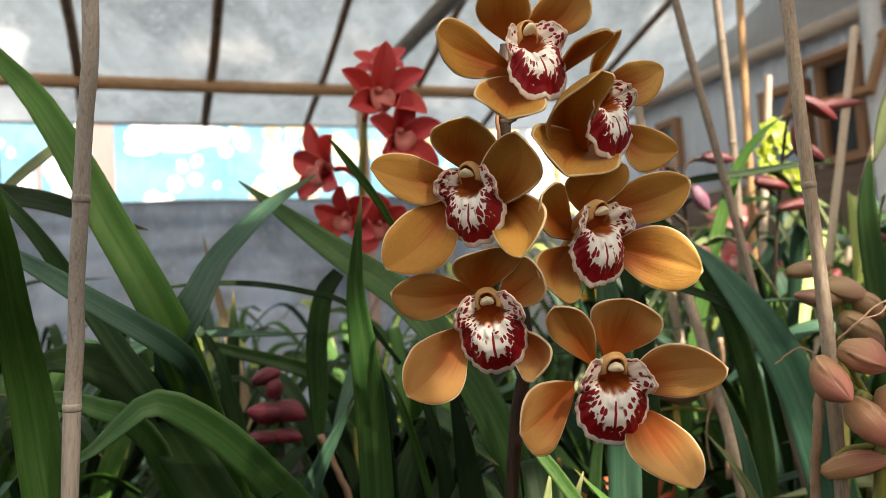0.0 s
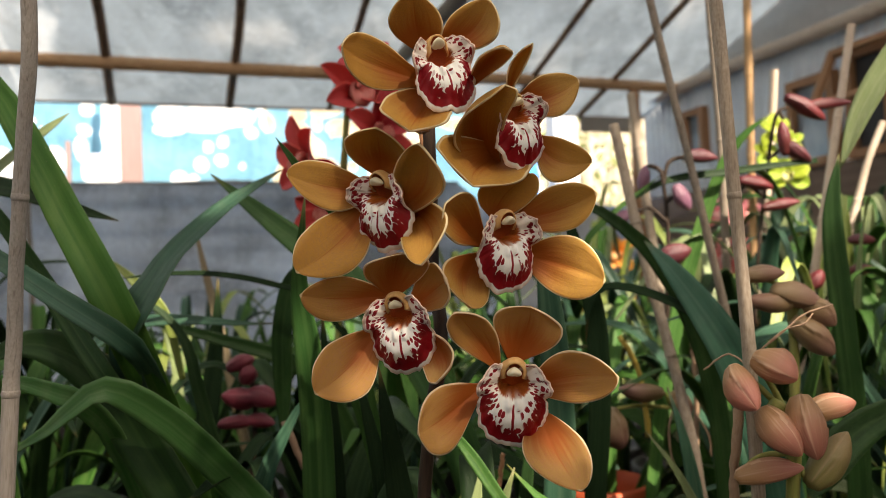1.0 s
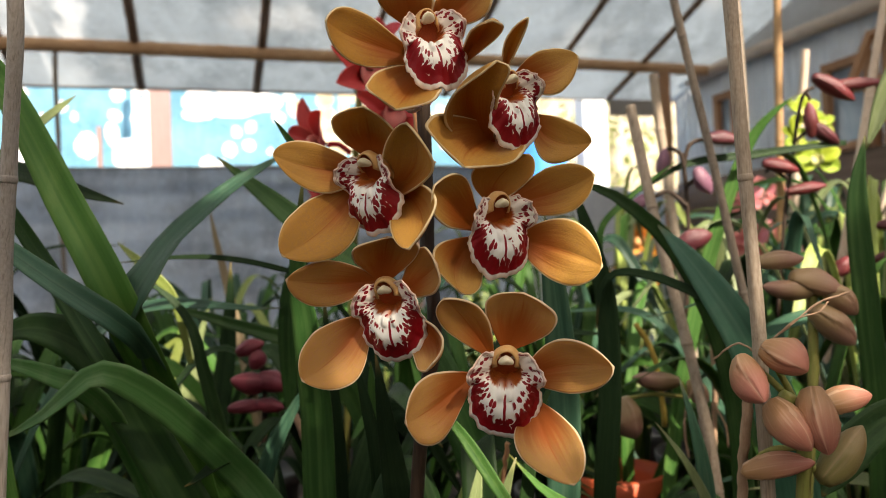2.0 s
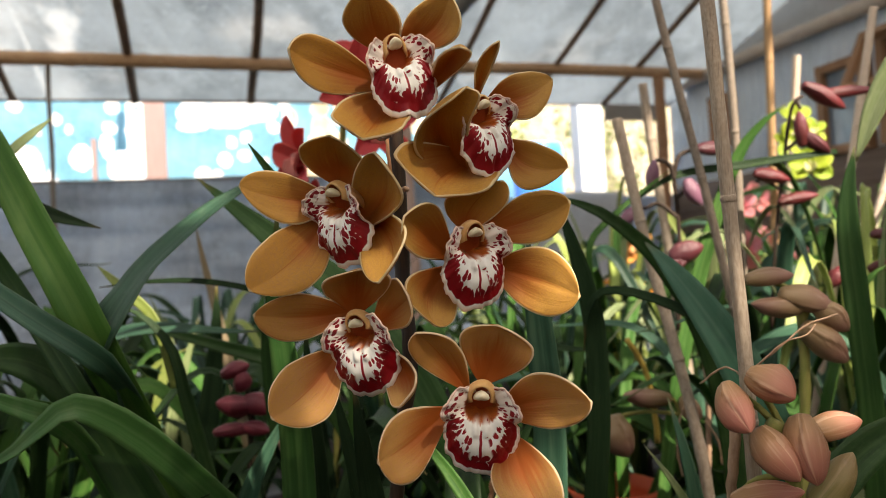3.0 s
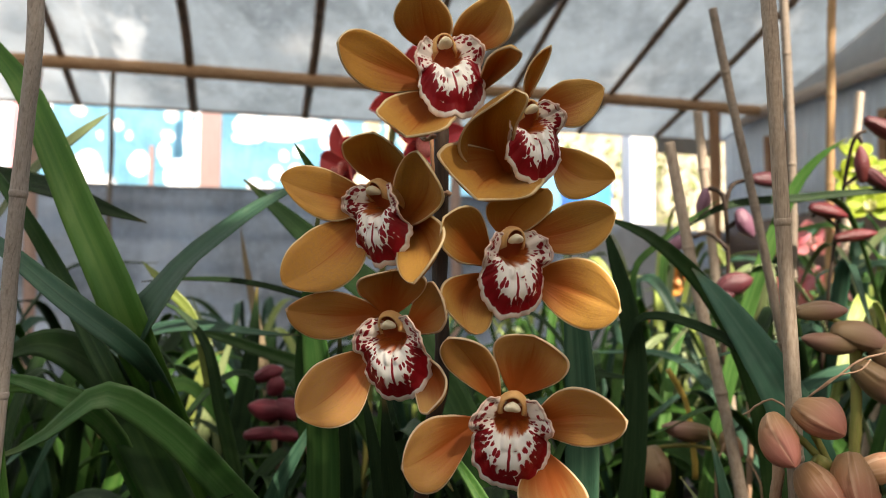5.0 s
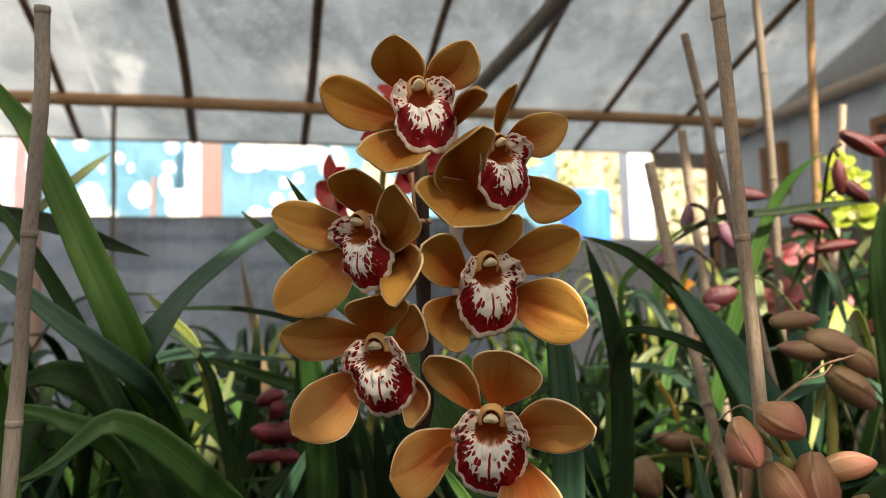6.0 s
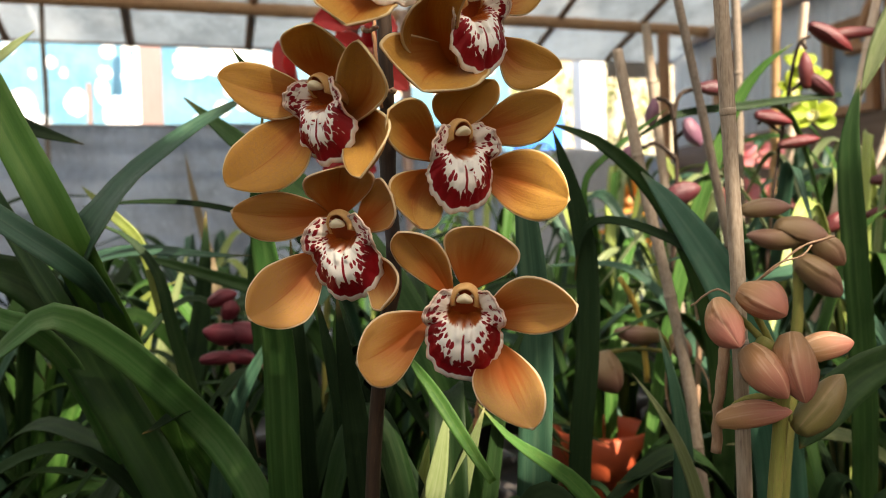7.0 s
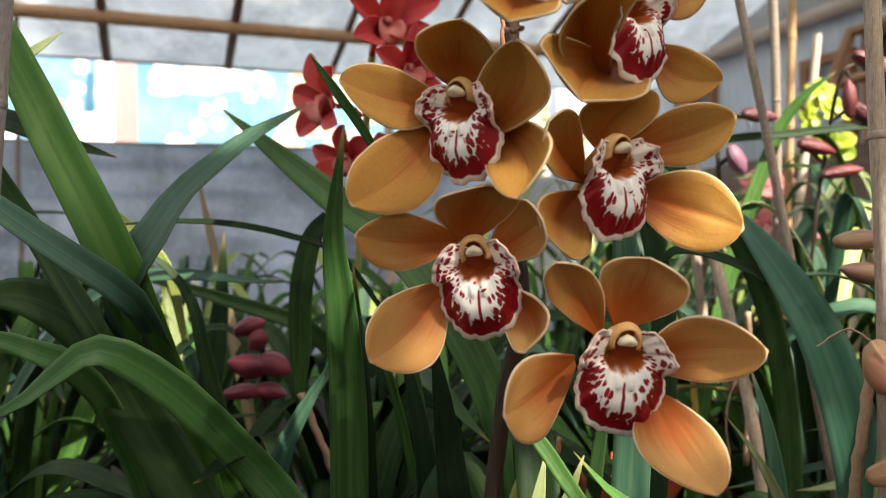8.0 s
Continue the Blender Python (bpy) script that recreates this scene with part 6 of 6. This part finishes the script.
small_blossom(coral_plant, (0.649, 1.989, 0.891), 0.0422, -2, -8, 24, M["coral_petal"], M["coral_lip"])
small_blossom(coral_plant, (0.697, 1.995, 0.875), 0.0366, -25, 15, 25, M["coral_petal"], M["coral_lip"])
small_blossom(coral_plant, (0.666, 1.993, 0.792), 0.0366, -20, 10, 30, M["coral_petal"], M["coral_lip"])
small_blossom(coral_plant, (0.636, 1.688, 0.747), 0.0403, 12, 8, 26, M["coral_petal"], M["coral_lip"])
small_blossom(orange_plant, (0.364, 2.056, 0.792), 0.0533, -11, 1, 27, M["orange_petal"], M["orange_lip"])
small_blossom(orange_plant, (0.293, 2.049, 0.684), 0.0503, 26, -6, 28, M["orange_petal"], M["orange_lip"])
small_blossom(orange_plant, (0.366, 2.059, 0.666), 0.0444, 17, 3, 31, M["orange_petal"], M["orange_lip"])
small_blossom(coral_plant, (0.475, 1.432, 0.766), 0.0414, -6, -4, 32, M["coral_petal"], M["coral_lip"])
small_blossom(coral_plant, (0.525, 1.630, 0.853), 0.0355, -29, 19, 33, M["coral_petal"], M["coral_lip"])
strand(bud_plant, "dry_sheath", [(0.273, 0.584, 0.685), (0.285, 0.581, 0.695), (0.304, 0.581, 0.710), (0.313, 0.580, 0.715), (0.329, 0.582, 0.719)], 0.0008, M["raffia"])
strand(bud_plant, "dry_sheath", [(0.276, 0.581, 0.688), (0.291, 0.576, 0.702), (0.305, 0.573, 0.707), (0.312, 0.574, 0.714)], 0.0006, M["raffia"])
strand(bud_plant, "string", [(0.270, 0.589, 0.675), (0.256, 0.596, 0.684), (0.240, 0.604, 0.672)], 0.0007, M["raffia"])
strand(right_plant, "tendril", [(0.286, 0.928, 0.606), (0.273, 0.927, 0.578), (0.269, 0.927, 0.547), (0.273, 0.929, 0.515)], 0.0012, M["raffia"])
strand(right_plant, "tendril", [(0.302, 0.932, 0.577), (0.316, 0.935, 0.552), (0.318, 0.936, 0.526)], 0.0011, M["raffia"])
strand(main, "tie", [(0.039, 0.493, 0.815), (0.045, 0.496, 0.816), (0.053, 0.500, 0.816)], 0.0016, M["raffia"])
strand(main, "dry_stalk", [(0.042, 0.494, 0.863), (0.042, 0.494, 0.846), (0.043, 0.496, 0.826), (0.044, 0.499, 0.806)], 0.0012, M["timber"])
strand(main, "tie", [(0.044, 0.457, 0.843), (0.047, 0.452, 0.840), (0.052, 0.457, 0.843)], 0.0012, M["raffia"])
strand(right_plant, "dry_stalk", [(0.229, 1.018, 0.664), (0.248, 1.023, 0.629), (0.257, 1.025, 0.586), (0.261, 1.028, 0.530)], 0.0035, M["yellow_stalk"])
strand(right_plant, "dry_stalk", [(0.256, 0.567, 0.660), (0.252, 0.567, 0.631), (0.250, 0.573, 0.600), (0.250, 0.578, 0.576)], 0.0036, M["raffia"])
strand(lilac_plant, "dry_stalk", [(0.324, 1.029, 0.660), (0.326, 1.034, 0.586), (0.322, 1.040, 0.475)], 0.0035, M["raffia"])
strand(lilac_plant, "dry_stalk", [(0.389, 1.131, 0.699), (0.388, 1.138, 0.585), (0.382, 1.146, 0.447)], 0.0045, M["raffia"])
strand(back_plant, "dry_stalk", [(-0.157, 0.804, 0.605), (-0.144, 0.808, 0.569), (-0.126, 0.812, 0.521)], 0.004, M["plank"])
strand(main, "dry_stalk", [(0.080, 0.694, 0.591), (0.076, 0.694, 0.569), (0.072, 0.694, 0.534)], 0.0022, M["timber"])

# sunlit leaves under the lowest blossom, part of the sun put into pale colour
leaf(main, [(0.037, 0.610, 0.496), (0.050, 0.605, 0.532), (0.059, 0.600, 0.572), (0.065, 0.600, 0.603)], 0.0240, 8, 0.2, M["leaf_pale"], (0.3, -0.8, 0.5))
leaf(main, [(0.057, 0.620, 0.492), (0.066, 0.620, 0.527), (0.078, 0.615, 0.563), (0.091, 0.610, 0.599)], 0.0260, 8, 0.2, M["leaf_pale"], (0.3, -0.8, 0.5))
leaf(main, [(0.153, 0.630, 0.538), (0.130, 0.625, 0.556), (0.107, 0.620, 0.574), (0.085, 0.620, 0.599)], 0.0180, 8, 0.2, M["leaf"], (0.3, -0.8, 0.5))
# dry leaves behind the arching ones, others with sun put into their colour
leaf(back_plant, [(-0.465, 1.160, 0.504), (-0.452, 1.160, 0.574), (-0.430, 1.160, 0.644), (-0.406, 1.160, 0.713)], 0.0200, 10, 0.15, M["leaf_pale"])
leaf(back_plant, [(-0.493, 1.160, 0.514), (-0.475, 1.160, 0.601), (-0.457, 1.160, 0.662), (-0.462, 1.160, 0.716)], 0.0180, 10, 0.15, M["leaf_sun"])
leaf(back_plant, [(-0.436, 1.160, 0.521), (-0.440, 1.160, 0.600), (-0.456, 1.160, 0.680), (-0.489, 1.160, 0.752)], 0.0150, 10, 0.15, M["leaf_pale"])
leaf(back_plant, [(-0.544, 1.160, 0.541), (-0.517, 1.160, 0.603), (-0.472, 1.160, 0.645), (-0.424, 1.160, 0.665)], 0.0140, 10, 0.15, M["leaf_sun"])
leaf(back_plant, [(-0.379, 1.160, 0.729), (-0.391, 1.160, 0.783), (-0.400, 1.160, 0.827), (-0.405, 1.160, 0.859)], 0.0160, 10, 0.15, M["raffia_leaf"])

GREENS = ("leaf", "leaf", "leaf_dark", "leaf_blue")
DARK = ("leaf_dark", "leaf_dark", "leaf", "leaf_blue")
# near-black and dark leaf colours stand in for shade deep between the plants
DEEP = ("leaf_shaded", "leaf_dark", "leaf_shaded")
# sun on the plants farther back and right is put into these paler colours
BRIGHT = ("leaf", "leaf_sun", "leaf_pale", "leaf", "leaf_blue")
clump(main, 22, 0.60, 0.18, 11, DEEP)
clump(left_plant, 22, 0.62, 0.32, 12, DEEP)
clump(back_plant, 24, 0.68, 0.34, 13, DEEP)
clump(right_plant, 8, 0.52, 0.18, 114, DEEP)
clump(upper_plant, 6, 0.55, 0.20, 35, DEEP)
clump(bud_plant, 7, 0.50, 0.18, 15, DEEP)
clump(lilac_plant, 20, 0.78, 0.34, 16, GREENS, 0.024)
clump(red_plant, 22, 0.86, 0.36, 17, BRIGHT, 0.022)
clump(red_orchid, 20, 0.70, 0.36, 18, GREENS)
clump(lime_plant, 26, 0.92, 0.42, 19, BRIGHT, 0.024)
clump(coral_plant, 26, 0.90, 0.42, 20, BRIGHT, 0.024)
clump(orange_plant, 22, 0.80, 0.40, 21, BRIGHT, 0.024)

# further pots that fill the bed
for i, (x, y, h, mats, mat) in enumerate(((-0.55, 0.95, 0.66, DARK, "dark_red_pot"), (-0.45, 1.35, 0.72, GREENS, "dark_pot"), (-0.85, 1.45, 0.72, GREENS, "dark_pot"), (0.42, 1.32, 0.72, GREENS, "pot"),
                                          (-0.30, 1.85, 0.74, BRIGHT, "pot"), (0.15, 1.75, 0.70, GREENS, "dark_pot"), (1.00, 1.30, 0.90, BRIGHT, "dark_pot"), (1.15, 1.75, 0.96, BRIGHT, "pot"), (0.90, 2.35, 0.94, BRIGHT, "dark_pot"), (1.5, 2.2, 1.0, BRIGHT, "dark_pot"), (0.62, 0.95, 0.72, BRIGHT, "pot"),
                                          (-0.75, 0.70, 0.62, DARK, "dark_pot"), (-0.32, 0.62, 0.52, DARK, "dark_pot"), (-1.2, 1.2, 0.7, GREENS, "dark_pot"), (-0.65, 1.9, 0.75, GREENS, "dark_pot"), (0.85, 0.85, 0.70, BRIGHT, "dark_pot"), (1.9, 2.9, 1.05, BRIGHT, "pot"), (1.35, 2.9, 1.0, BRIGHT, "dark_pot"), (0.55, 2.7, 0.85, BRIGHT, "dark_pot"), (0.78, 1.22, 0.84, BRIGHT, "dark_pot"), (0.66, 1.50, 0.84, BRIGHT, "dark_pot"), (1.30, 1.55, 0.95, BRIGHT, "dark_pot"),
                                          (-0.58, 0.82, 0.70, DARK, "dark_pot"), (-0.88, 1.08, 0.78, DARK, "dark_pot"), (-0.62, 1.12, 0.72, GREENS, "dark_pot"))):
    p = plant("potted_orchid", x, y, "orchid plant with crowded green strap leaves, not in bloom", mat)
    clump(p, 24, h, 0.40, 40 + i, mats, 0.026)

# crowded plants behind the blossoms
for i, (x, y, h, mats) in enumerate(((0.12, 1.56, 0.80, GREENS), (0.27, 1.68, 0.86, BRIGHT), (0.31, 2.30, 0.96, BRIGHT), (0.42, 1.52, 0.80, BRIGHT), (-0.05, 2.2, 0.86, BRIGHT), (-0.62, 1.55, 0.74, BRIGHT))):
    p = plant("potted_orchid", x, y, "orchid plant with crowded green strap leaves, not in bloom")
    clump(p, 26, h, 0.38, 90 + i, mats, 0.022)

# pots that show between the leaves
for x, y, tall, seed, mat in ((0.215, 1.22, 0.42, 81, "pot"), (-0.65, 1.23, 0.36, 82, "dark_red_pot")):
    p = plant("potted_orchid", x, y, "orchid plant in a tall orange-red plastic pot", mat, 0.07, tall)
    clump(p, 14, 0.72, 0.34, seed, GREENS, 0.024)
